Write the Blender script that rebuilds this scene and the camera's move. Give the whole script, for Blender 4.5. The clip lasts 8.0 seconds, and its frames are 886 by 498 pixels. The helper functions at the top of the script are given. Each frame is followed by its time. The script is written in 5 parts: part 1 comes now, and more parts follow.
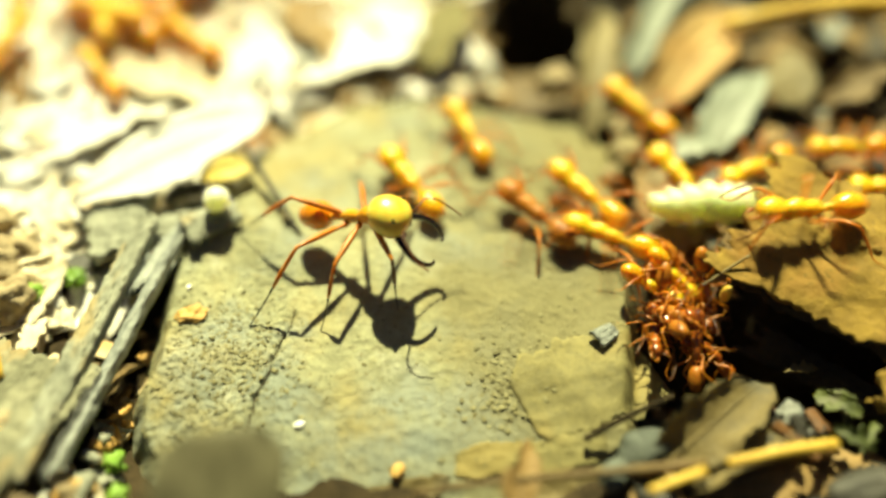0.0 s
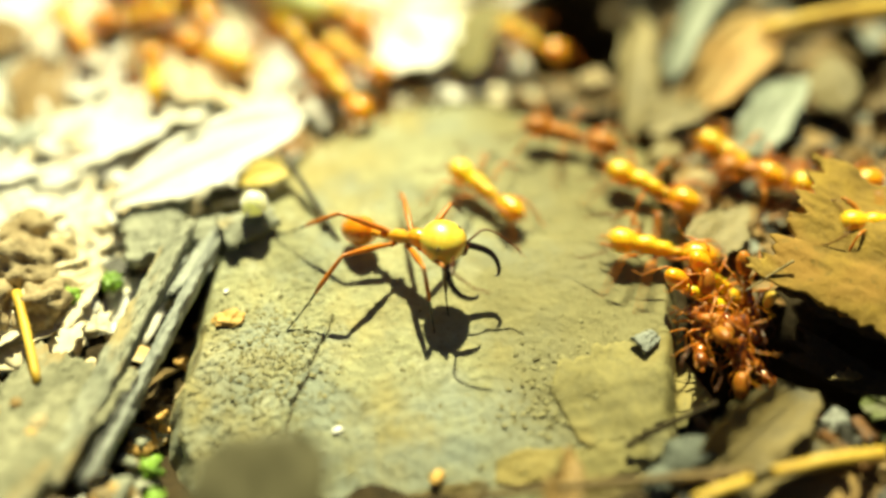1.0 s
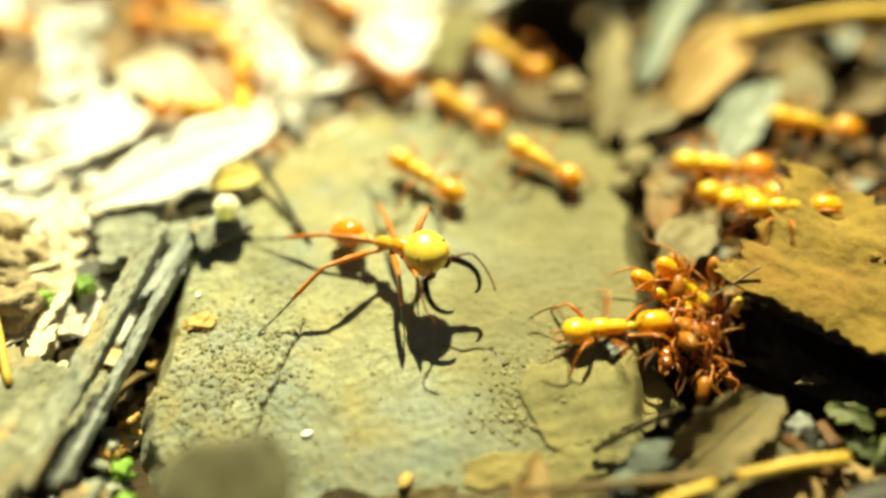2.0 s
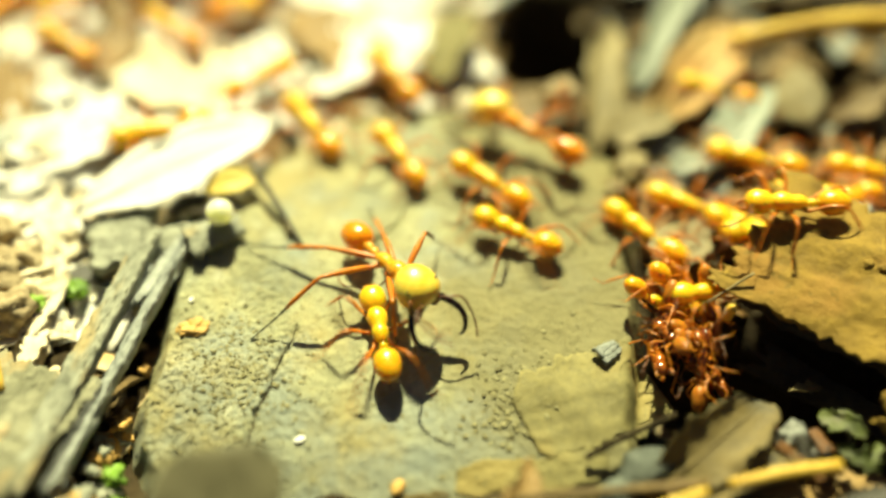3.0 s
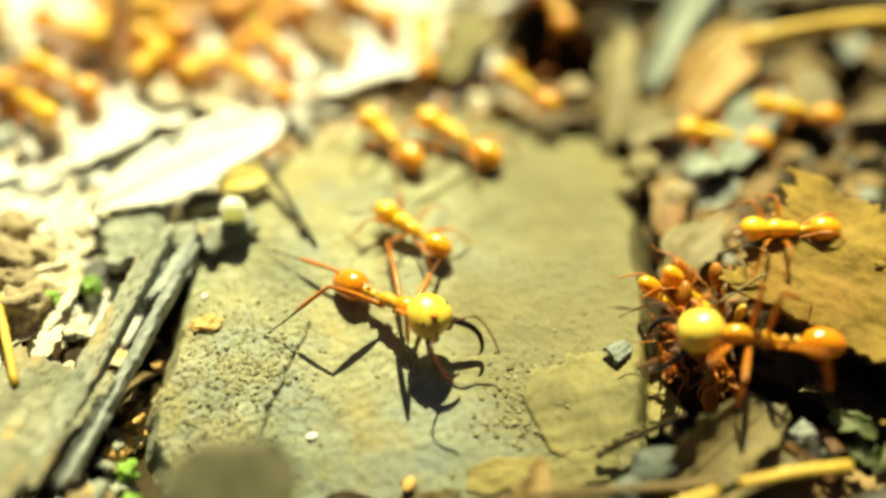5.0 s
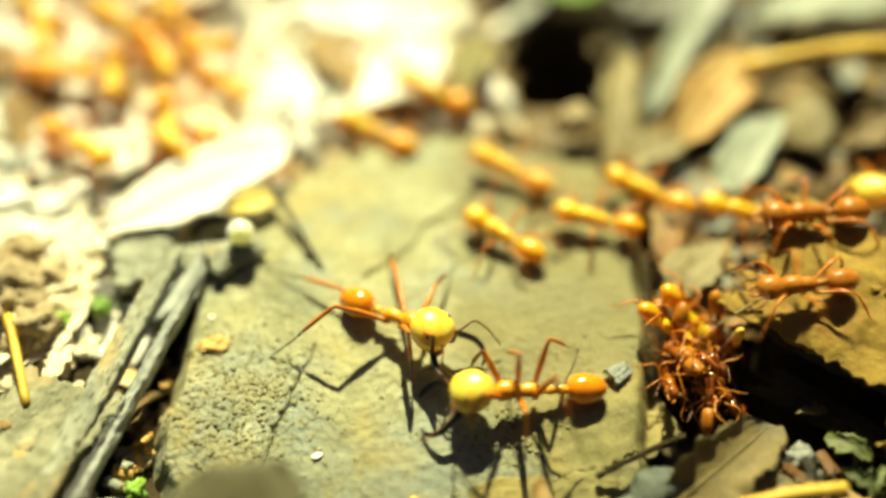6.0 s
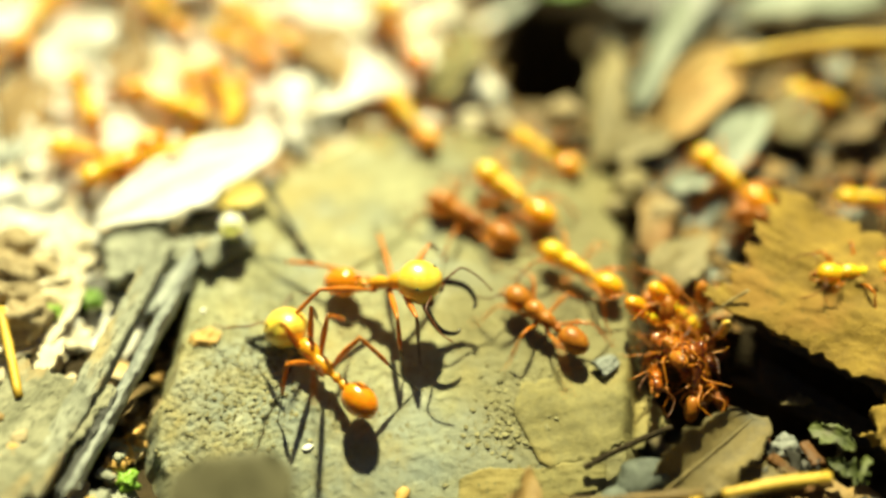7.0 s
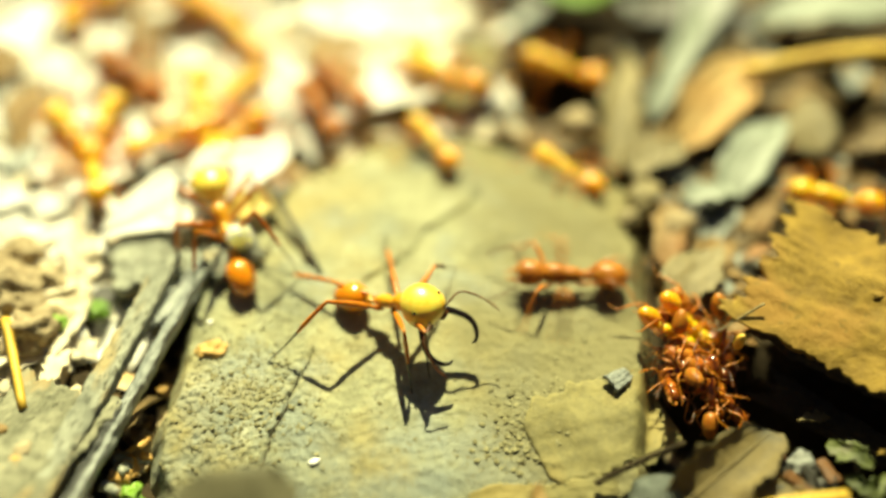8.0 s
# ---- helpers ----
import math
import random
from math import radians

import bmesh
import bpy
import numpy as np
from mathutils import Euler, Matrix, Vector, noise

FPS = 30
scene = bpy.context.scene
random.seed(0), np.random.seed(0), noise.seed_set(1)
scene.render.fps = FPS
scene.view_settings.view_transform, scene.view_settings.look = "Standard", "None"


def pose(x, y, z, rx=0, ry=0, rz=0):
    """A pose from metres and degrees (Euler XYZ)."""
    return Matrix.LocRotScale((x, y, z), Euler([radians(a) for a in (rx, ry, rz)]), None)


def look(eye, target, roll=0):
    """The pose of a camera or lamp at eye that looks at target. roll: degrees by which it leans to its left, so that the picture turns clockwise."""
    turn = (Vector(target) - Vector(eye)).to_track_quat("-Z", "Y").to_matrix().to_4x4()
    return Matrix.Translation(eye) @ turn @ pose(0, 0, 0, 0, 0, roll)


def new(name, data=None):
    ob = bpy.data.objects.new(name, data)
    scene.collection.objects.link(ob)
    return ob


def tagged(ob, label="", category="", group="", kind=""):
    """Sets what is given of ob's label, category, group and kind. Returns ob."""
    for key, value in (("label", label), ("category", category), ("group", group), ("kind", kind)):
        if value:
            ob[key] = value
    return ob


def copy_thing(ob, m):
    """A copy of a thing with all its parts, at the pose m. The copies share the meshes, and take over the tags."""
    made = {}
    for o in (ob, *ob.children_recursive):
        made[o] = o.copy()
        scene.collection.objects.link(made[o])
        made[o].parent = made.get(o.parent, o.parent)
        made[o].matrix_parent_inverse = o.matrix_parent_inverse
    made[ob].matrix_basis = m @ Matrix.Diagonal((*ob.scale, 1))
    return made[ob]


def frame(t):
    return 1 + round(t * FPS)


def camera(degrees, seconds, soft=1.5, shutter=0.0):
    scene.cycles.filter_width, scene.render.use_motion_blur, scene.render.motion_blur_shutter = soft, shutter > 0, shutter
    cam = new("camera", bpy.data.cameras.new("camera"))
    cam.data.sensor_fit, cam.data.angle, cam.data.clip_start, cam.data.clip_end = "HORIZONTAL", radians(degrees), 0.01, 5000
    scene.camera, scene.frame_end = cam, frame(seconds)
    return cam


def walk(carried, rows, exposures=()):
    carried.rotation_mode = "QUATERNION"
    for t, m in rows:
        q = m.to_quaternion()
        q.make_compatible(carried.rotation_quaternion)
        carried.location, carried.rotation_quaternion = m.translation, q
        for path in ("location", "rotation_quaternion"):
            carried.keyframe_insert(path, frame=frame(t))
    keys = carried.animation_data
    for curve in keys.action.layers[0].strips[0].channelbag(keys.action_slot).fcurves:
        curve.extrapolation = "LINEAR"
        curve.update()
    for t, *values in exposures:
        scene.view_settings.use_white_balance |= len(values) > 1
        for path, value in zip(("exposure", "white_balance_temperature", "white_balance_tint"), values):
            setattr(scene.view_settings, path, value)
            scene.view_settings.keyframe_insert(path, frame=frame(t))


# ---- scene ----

from mathutils import Quaternion

MM = 0.001

# ---- camera ----
cam = camera(40, 8.0, soft=3.0, shutter=0.45)
cam.data.dof.use_dof = True
cam.data.dof.focus_distance = 0.0815
cam.data.dof.aperture_fstop = 6.3
walk(cam, [
    (0.0, look((0.00000, -0.05560, 0.06626), (0.00000, -0.00032, 0.00038), 0.00)),
    (0.5, look((-0.00054, -0.05585, 0.06530), (-0.00173, 0.00028, 0.00016), -0.82)),
    (1.0, look((-0.00126, -0.05555, 0.06527), (-0.00271, 0.00044, 0.00001), -0.97)),
    (1.5, look((-0.00023, -0.05543, 0.06586), (-0.00144, 0.00027, 0.00035), -0.72)),
    (3.0, look((0.00050, -0.05484, 0.06644), (-0.00023, 0.00069, 0.00079), -0.09)),
    (3.5, look((0.00088, -0.05470, 0.06649), (-0.00003, 0.00094, 0.00092), -0.03)),
    (4.0, look((0.00137, -0.05482, 0.06676), (0.00074, 0.00084, 0.00120), 0.34)),
    (4.5, look((0.00018, -0.05492, 0.06635), (-0.00070, 0.00019, 0.00032), 0.11)),
    (6.0, look((0.00004, -0.05554, 0.06841), (-0.00132, 0.00057, 0.00325), -0.01)),
    (6.5, look((0.00101, -0.05596, 0.06864), (-0.00030, -0.00009, 0.00327), -0.01)),
    (7.0, look((0.00003, -0.05601, 0.06905), (-0.00056, -0.00029, 0.00355), 0.56)),
    (7.5, look((0.00005, -0.05585, 0.06893), (-0.00129, 0.00047, 0.00394), 0.10)),
    (8.0, look((0.00075, -0.05521, 0.06806), (-0.00129, 0.00113, 0.00311), -0.35)),
], exposures=[(0.0, 1.0), (8.0, 1.0)])

# ---- sky and sun ----
SUN_ELEVATION, SUN_FROM = radians(52), Vector((-0.05, 0.99875, 0))
world = bpy.data.worlds.new("sky")
scene.world = world
world.use_nodes = True
wn = world.node_tree.nodes
sky = wn.new("ShaderNodeTexSky")
sky.sky_type = "NISHITA"
sky.sun_disc = False
sky.air_density, sky.dust_density, sky.ozone_density = 0.7, 4.0, 0.2
sky.sun_elevation = SUN_ELEVATION
sky.sun_rotation = math.atan2(SUN_FROM.x, SUN_FROM.y)
world.node_tree.links.new(sky.outputs[0], wn["Background"].inputs[0])
wn["Background"].inputs[1].default_value = 0.011
lamp = bpy.data.lights.new("sun", "SUN")
lamp.energy, lamp.angle, lamp.color = 4.9, radians(1.2), (1.0, 0.965, 0.53)
sun = new("sun", lamp)
sun.matrix_world = look(Vector((SUN_FROM.x * math.cos(SUN_ELEVATION), SUN_FROM.y * math.cos(SUN_ELEVATION), math.sin(SUN_ELEVATION))) * 3, (0, 0, 0))


# ---- materials ----
def surface(name, dark, light, rough=0.7, grain=900.0, blotch=130.0, bump=0.6, relief=0.00012, spot=None, gloss=0.4, stretch=(1, 1, 1), skin=0.0, coat=0.0, fleck=None, depth=(0.9, 0.42, 0.1)):
    """A surface in two colours: broad blotches, fine grain, optional spots, and relief. Scales are per metre."""
    m = bpy.data.materials.new(name)
    m.use_nodes = True
    t, n = m.node_tree, m.node_tree.nodes
    b = n["Principled BSDF"]
    at = n.new("ShaderNodeTexCoord")
    info = n.new("ShaderNodeObjectInfo")
    shift = n.new("ShaderNodeVectorMath")
    shift.operation = "MULTIPLY_ADD"
    shift.inputs[1].default_value = stretch
    t.links.new(at.outputs["Object"], shift.inputs[0])
    t.links.new(info.outputs["Random"], shift.inputs[2])

    def clouds(scale, detail, roughness):
        k = n.new("ShaderNodeTexNoise")
        k.inputs["Scale"].default_value, k.inputs["Detail"].default_value, k.inputs["Roughness"].default_value = scale, detail, roughness
        t.links.new(shift.outputs[0], k.inputs["Vector"])
        return k

    big, fine = clouds(blotch, 4, 0.6), clouds(grain, 6, 0.7)
    mix = n.new("ShaderNodeMath")
    mix.operation = "MULTIPLY_ADD"
    mix.inputs[1].default_value = 0.45
    t.links.new(fine.outputs["Fac"], mix.inputs[0])
    half = n.new("ShaderNodeMath")
    half.operation = "MULTIPLY"
    half.inputs[1].default_value = 0.55
    t.links.new(big.outputs["Fac"], half.inputs[0])
    t.links.new(half.outputs[0], mix.inputs[2])
    ramp = n.new("ShaderNodeValToRGB")
    ramp.color_ramp.elements[0].position, ramp.color_ramp.elements[1].position = 0.36, 0.64
    ramp.color_ramp.elements[0].color, ramp.color_ramp.elements[1].color = (*dark, 1), (*light, 1)
    t.links.new(mix.outputs[0], ramp.inputs[0])
    colour = ramp.outputs[0]
    if spot:
        patch = clouds(blotch * 0.7, 3, 0.5)
        edge = n.new("ShaderNodeMapRange")
        edge.inputs[1].default_value, edge.inputs[2].default_value = 0.56, 0.66
        t.links.new(patch.outputs["Fac"], edge.inputs[0])
        over = n.new("ShaderNodeMix")
        over.data_type = "RGBA"
        over.inputs[7].default_value = (*spot, 1)
        t.links.new(edge.outputs[0], over.inputs[0])
        t.links.new(colour, over.inputs[6])
        colour = over.outputs[2]
    if fleck:
        grit = clouds(grain * 1.7, 2, 0.5)
        edge = n.new("ShaderNodeMapRange")
        edge.inputs[1].default_value, edge.inputs[2].default_value = 0.6, 0.7
        t.links.new(grit.outputs["Fac"], edge.inputs[0])
        over = n.new("ShaderNodeMix")
        over.data_type = "RGBA"
        over.inputs[7].default_value = (*fleck, 1)
        t.links.new(edge.outputs[0], over.inputs[0])
        t.links.new(colour, over.inputs[6])
        colour = over.outputs[2]
    t.links.new(colour, b.inputs["Base Color"])
    spread = n.new("ShaderNodeMapRange")
    spread.inputs[3].default_value, spread.inputs[4].default_value = max(0.05, rough - 0.15), min(1, rough + 0.15)
    t.links.new(fine.outputs["Fac"], spread.inputs[0])
    t.links.new(spread.outputs[0], b.inputs["Roughness"])
    b.inputs["Specular IOR Level"].default_value = gloss
    if skin:
        b.inputs["Subsurface Weight"].default_value = skin
        b.inputs["Subsurface Radius"].default_value = tuple(d * MM for d in depth)
        b.inputs["Subsurface Scale"].default_value = 1.0
    b.inputs["Coat Weight"].default_value = coat
    b.inputs["Coat Roughness"].default_value = 0.15
    rise = n.new("ShaderNodeBump")
    rise.inputs["Strength"].default_value, rise.inputs["Distance"].default_value = bump, relief
    t.links.new(mix.outputs[0], rise.inputs["Height"])
    t.links.new(rise.outputs[0], b.inputs["Normal"])
    return m


STONE = surface("weathered_stone", (0.215, 0.215, 0.125), (0.43, 0.425, 0.255), 0.75, 1300, 190, 1.0, 0.0004, (0.3, 0.32, 0.25), 0.35, fleck=(0.24, 0.225, 0.125))
SOIL = surface("humus_soil", (0.012, 0.009, 0.005), (0.075, 0.052, 0.025), 0.95, 1400, 220, 1.0, 0.0005, None, 0.2)
def stained(m, colour, scale, seed, lo=0.55, hi=0.68, share=0.6):
    """Lays irregular stains of one colour over a material."""
    t, n = m.node_tree, m.node_tree.nodes
    b = n["Principled BSDF"]
    at, cloud, edge, mix = n.new("ShaderNodeTexCoord"), n.new("ShaderNodeTexNoise"), n.new("ShaderNodeMapRange"), n.new("ShaderNodeMix")
    cloud.noise_dimensions = "4D"
    cloud.inputs["W"].default_value, cloud.inputs["Scale"].default_value, cloud.inputs["Detail"].default_value, cloud.inputs["Roughness"].default_value = seed, scale, 5, 0.65
    edge.inputs[1].default_value, edge.inputs[2].default_value, edge.inputs[4].default_value = lo, hi, share
    mix.data_type = "RGBA"
    mix.inputs[7].default_value = (*colour, 1)
    before = b.inputs["Base Color"].links[0].from_socket
    t.links.new(at.outputs["Object"], cloud.inputs["Vector"])
    t.links.new(cloud.outputs["Fac"], edge.inputs[0])
    t.links.new(edge.outputs[0], mix.inputs[0])
    t.links.new(before, mix.inputs[6])
    t.links.new(mix.outputs[2], b.inputs["Base Color"])
    return m


stained(STONE, (0.38, 0.31, 0.12), 70, 3.0, 0.5, 0.62, 0.75)
stained(STONE, (0.26, 0.3, 0.27), 120, 11.0, 0.52, 0.64, 0.7)
stained(STONE, (0.2, 0.19, 0.1), 420, 8.0, 0.58, 0.66, 0.5)
stained(STONE, (0.48, 0.48, 0.35), 260, 5.0, 0.58, 0.68, 0.7)


def dimmed_side(m, colour, edge, width, share):
    """Paints the light's falloff into the colour, darker on the side that borders the hollow, with a wandering edge;
    places in metres.
    """
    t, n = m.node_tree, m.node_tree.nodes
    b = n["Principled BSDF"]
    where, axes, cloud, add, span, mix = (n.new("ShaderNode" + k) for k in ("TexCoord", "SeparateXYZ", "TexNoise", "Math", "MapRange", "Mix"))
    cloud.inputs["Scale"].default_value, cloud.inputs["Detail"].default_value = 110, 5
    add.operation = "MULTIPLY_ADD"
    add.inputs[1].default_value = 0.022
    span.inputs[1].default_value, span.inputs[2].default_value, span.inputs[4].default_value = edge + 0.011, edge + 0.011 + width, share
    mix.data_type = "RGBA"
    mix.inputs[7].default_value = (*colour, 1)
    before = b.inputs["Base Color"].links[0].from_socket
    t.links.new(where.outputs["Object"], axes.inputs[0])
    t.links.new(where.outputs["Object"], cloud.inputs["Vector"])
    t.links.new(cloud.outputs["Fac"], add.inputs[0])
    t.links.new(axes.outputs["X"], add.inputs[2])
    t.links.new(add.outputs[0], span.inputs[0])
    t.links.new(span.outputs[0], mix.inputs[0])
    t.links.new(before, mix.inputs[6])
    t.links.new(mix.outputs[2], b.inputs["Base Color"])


# The weaker light on the stone's right, painted as a darker olive brown.
dimmed_side(STONE, (0.2, 0.175, 0.075), -0.003, 0.008, 0.82)


def tinted(m, low, high):
    """Lets each loose piece of a joined mesh take its own shade."""
    t, n = m.node_tree, m.node_tree.nodes
    b = n["Principled BSDF"]
    piece, ramp, mix = n.new("ShaderNodeNewGeometry"), n.new("ShaderNodeValToRGB"), n.new("ShaderNodeMix")
    ramp.color_ramp.elements[0].color, ramp.color_ramp.elements[1].color = (*low, 1), (*high, 1)
    mix.data_type, mix.blend_type = "RGBA", "MULTIPLY"
    mix.inputs[0].default_value = 1.0
    before = b.inputs["Base Color"].links[0].from_socket
    t.links.new(piece.outputs["Random Per Island"], ramp.inputs[0])
    t.links.new(before, mix.inputs[6])
    t.links.new(ramp.outputs[0], mix.inputs[7])
    t.links.new(mix.outputs[2], b.inputs["Base Color"])
    return m


SAND = surface("sand_grains", (0.2, 0.19, 0.1), (0.42, 0.4, 0.22), 0.85, 2500, 600)
CLOD = surface("dry_clod", (0.25, 0.18, 0.09), (0.55, 0.45, 0.28), 0.95, 1600, 500, 1.0, 0.0004)
PALE_LEAF = surface("bleached_leaf", (0.74, 0.72, 0.64), (0.9, 0.89, 0.86), 0.6, 1200, 120, 0.7, 0.0002, (0.8, 0.76, 0.62))
CREAM_LEAF = surface("cream_leaf", (0.64, 0.56, 0.38), (0.88, 0.8, 0.62), 0.65, 1200, 140, 0.8, 0.0003, (0.66, 0.46, 0.2))
TAN_LEAF = surface("tan_leaf", (0.16, 0.095, 0.03), (0.36, 0.23, 0.08), 0.6, 1300, 140, 0.8, 0.0003, (0.26, 0.12, 0.03))
BROWN_LEAF = surface("brown_leaf", (0.075, 0.048, 0.018), (0.21, 0.14, 0.052), 0.6, 1300, 160, 0.8, 0.0003)
GREY_LEAF = surface("grey_leaf", (0.15, 0.165, 0.145), (0.33, 0.35, 0.31), 0.5, 1200, 130, 0.6, 0.0002)
DARK_LEAF = surface("dark_rotted_leaf", (0.02, 0.019, 0.016), (0.09, 0.085, 0.07), 0.5, 1300, 160, 0.8, 0.0003)
BARK = surface("tan_bark", (0.15, 0.09, 0.014), (0.36, 0.235, 0.042), 0.8, 900, 200, 0.8, 0.0006, (0.3, 0.17, 0.034), 0.3, (1, 1, 1), fleck=(0.22, 0.14, 0.028))
BUFF_LEAF = surface("buff_leaf", (0.4, 0.25, 0.085), (0.6, 0.41, 0.16), 0.6, 1200, 160, 0.8, 0.0003, (0.5, 0.28, 0.08))
BEIGE_LEAF = surface("beige_leaf", (0.16, 0.13, 0.06), (0.34, 0.28, 0.14), 0.6, 1200, 160, 0.8, 0.0003)
ASH_LEAF = surface("ash_leaf", (0.17, 0.195, 0.155), (0.32, 0.355, 0.285), 0.5, 1200, 140, 0.7, 0.0002)
DULL_LEAF = surface("dull_tan_leaf", (0.08, 0.062, 0.022), (0.22, 0.165, 0.062), 0.65, 1200, 190, 0.9, 0.0003, (0.1, 0.095, 0.07))
HALF_GREEN = surface("half_green_leaf", (0.03, 0.042, 0.008), (0.1, 0.12, 0.02), 0.55, 1200, 420, 0.8, 0.0002, (0.11, 0.1, 0.06), fleck=(0.05, 0.045, 0.02))
RUST = surface("rust_brown_litter", (0.07, 0.028, 0.008), (0.2, 0.09, 0.022), 0.6, 1500, 400, 0.9, 0.0003)
CHALK = surface("pale_grey_pebble", (0.16, 0.17, 0.155), (0.34, 0.35, 0.32), 0.5, 1600, 500, 0.9, 0.0003)
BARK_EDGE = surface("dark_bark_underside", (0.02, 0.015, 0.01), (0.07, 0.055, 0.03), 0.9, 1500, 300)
DRIFT = surface("olive_grey_wood", (0.14, 0.142, 0.09), (0.37, 0.36, 0.25), 0.75, 1100, 300, 1.0, 0.0006, (0.36, 0.27, 0.13), 0.35, (0.6, 1.5, 1), fleck=(0.1, 0.1, 0.06))
BLACK_WOOD = surface("black_wood", (0.012, 0.012, 0.011), (0.07, 0.072, 0.066), 0.45, 1600, 250, 1.0, 0.0005, None, 0.5, (0.35, 2.2, 1))
STRAW = surface("golden_straw", (0.5, 0.29, 0.025), (0.84, 0.58, 0.09), 0.5, 1600, 200, 0.5, 0.0001)
GREEN = surface("fresh_green", (0.1, 0.22, 0.02), (0.3, 0.5, 0.06), 0.4, 1200, 300, 0.4, 0.0001)
BUD = surface("pale_green_bud", (0.78, 0.92, 0.42), (0.94, 0.98, 0.74), 0.25, 1200, 500, 0.3, 0.0001, None, 0.6, skin=1.0, coat=0.6, depth=(3.5, 3.6, 1.8))
OCHRE = surface("ochre_crumb", (0.45, 0.24, 0.05), (0.72, 0.46, 0.14), 0.6, 2000, 700)
PEBBLE = surface("grey_pebble", (0.05, 0.06, 0.052), (0.15, 0.17, 0.145), 0.55, 1300, 300, 1.0, 0.0005)
FLAKE = surface("white_flake", (0.75, 0.74, 0.68), (0.9, 0.89, 0.84), 0.3, 1500, 400)
AMBER = surface("amber_shell", (0.8, 0.43, 0.004), (0.93, 0.63, 0.014), 0.34, 2200, 420, 0.35, 0.00008, None, 0.6, skin=0.55, coat=0.35, depth=(1.3, 0.7, 0.05))
AMBER_DARK = surface("russet_shell", (0.28, 0.08, 0.006), (0.54, 0.21, 0.015), 0.4, 2600, 500, 0.2, 0.00005, None, 0.4, skin=0.2, coat=0.05)
AMBER_TAIL = surface("amber_gaster", (0.78, 0.31, 0.003), (0.9, 0.48, 0.006), 0.28, 2200, 420, 0.35, 0.00008, None, 0.6, skin=0.45, coat=0.45, depth=(1.3, 0.6, 0.05))
GASTER = surface("orange_gaster", (0.74, 0.2, 0.002), (0.86, 0.34, 0.004), 0.2, 2600, 500, 0.2, 0.00005, None, 0.6, skin=0.3, coat=0.7)
CREAM_HEAD = surface("cream_head", (0.92, 0.54, 0.008), (0.97, 0.8, 0.12), 0.38, 1500, 380, 0.4, 0.0001, None, 0.8, skin=0.15, coat=0.6)
LEG = surface("russet_leg", (0.4, 0.1, 0.004), (0.68, 0.24, 0.012), 0.35, 1500, 500, 0.3, 0.00006, None, 0.5, skin=0.15)
SOLDIER_SHELL = surface("orange_soldier_shell", (0.66, 0.26, 0.006), (0.86, 0.47, 0.02), 0.3, 1700, 420, 0.5, 0.0001, None, 0.6, skin=0.2, coat=0.35)
SHIN = surface("dark_russet_shin", (0.06, 0.02, 0.005), (0.2, 0.07, 0.012), 0.35, 2600, 600, 0.2, 0.00004, None, 0.5)
FEELER = surface("dark_russet_feeler", (0.06, 0.018, 0.005), (0.2, 0.06, 0.012), 0.35, 2600, 600, 0.2, 0.00004, None, 0.5)
SLAB = surface("mossy_grey_wood", (0.19, 0.2, 0.155), (0.47, 0.48, 0.385), 0.75, 1100, 330, 1.0, 0.0006, (0.42, 0.34, 0.18), 0.35, (0.6, 1.5, 1), fleck=(0.13, 0.13, 0.09))
STRIP = surface("blue_grey_wood", (0.15, 0.17, 0.165), (0.52, 0.55, 0.5), 0.5, 1400, 240, 1.0, 0.0005, None, 0.6, (0.35, 2.2, 1), fleck=(0.05, 0.05, 0.045))
CHAIN_SHELL = surface("dark_red_shell", (0.12, 0.02, 0.003), (0.46, 0.13, 0.006), 0.18, 1200, 420, 0.5, 0.0001, None, 0.7, skin=0.15, coat=0.9)
JET = surface("black_mandible", (0.006, 0.004, 0.003), (0.02, 0.012, 0.008), 0.2, 2600, 600, 0.2, 0.00004, None, 0.7, coat=0.5)
GRUB = surface("pale_grub", (0.66, 0.74, 0.36), (0.88, 0.9, 0.62), 0.35, 1600, 500, 0.3, 0.0001, None, 0.5, skin=0.9, coat=0.3, depth=(2.0, 2.2, 1.0))


# ---- mesh helpers ----
def link(name, bm, material, parent=None, label=""):
    for f in bm.faces:
        f.smooth = True
    bmesh.ops.recalc_face_normals(bm, faces=bm.faces)
    me = bpy.data.meshes.new(name)
    bm.to_mesh(me)
    bm.free()
    me.materials.append(material)
    ob = new(name, me)
    if parent:
        ob.parent = parent
    if label:
        ob["label"] = label
    return ob


def part(name, bm, material, parent, label=""):
    return link(name, bm, material, parent, label)


def tube(bm, path, radii, sides=8):
    """A closed tube through the points of path (mm), with a radius (or a pair: across, upright) at each."""
    rings = []
    path = [Vector(p) for p in path]
    for i, p in enumerate(path):
        ahead = (path[min(i + 1, len(path) - 1)] - path[max(i - 1, 0)]).normalized()
        side = ahead.cross(Vector((0, 0, 1)))
        side = side.normalized() if side.length > 0.05 else Vector((0, 1, 0))
        up = side.cross(ahead)
        ra, rb = radii[i] if isinstance(radii[i], tuple) else (radii[i], radii[i])
        rings.append([bm.verts.new((p + side * math.cos(a) * ra + up * math.sin(a) * rb) * MM) for a in (math.tau * k / sides for k in range(sides))])
    for a, b in zip(rings, rings[1:]):
        for k in range(sides):
            bm.faces.new((a[k], a[(k + 1) % sides], b[(k + 1) % sides], b[k]))
    bm.faces.new(rings[0])
    bm.faces.new(rings[-1])
    return bm


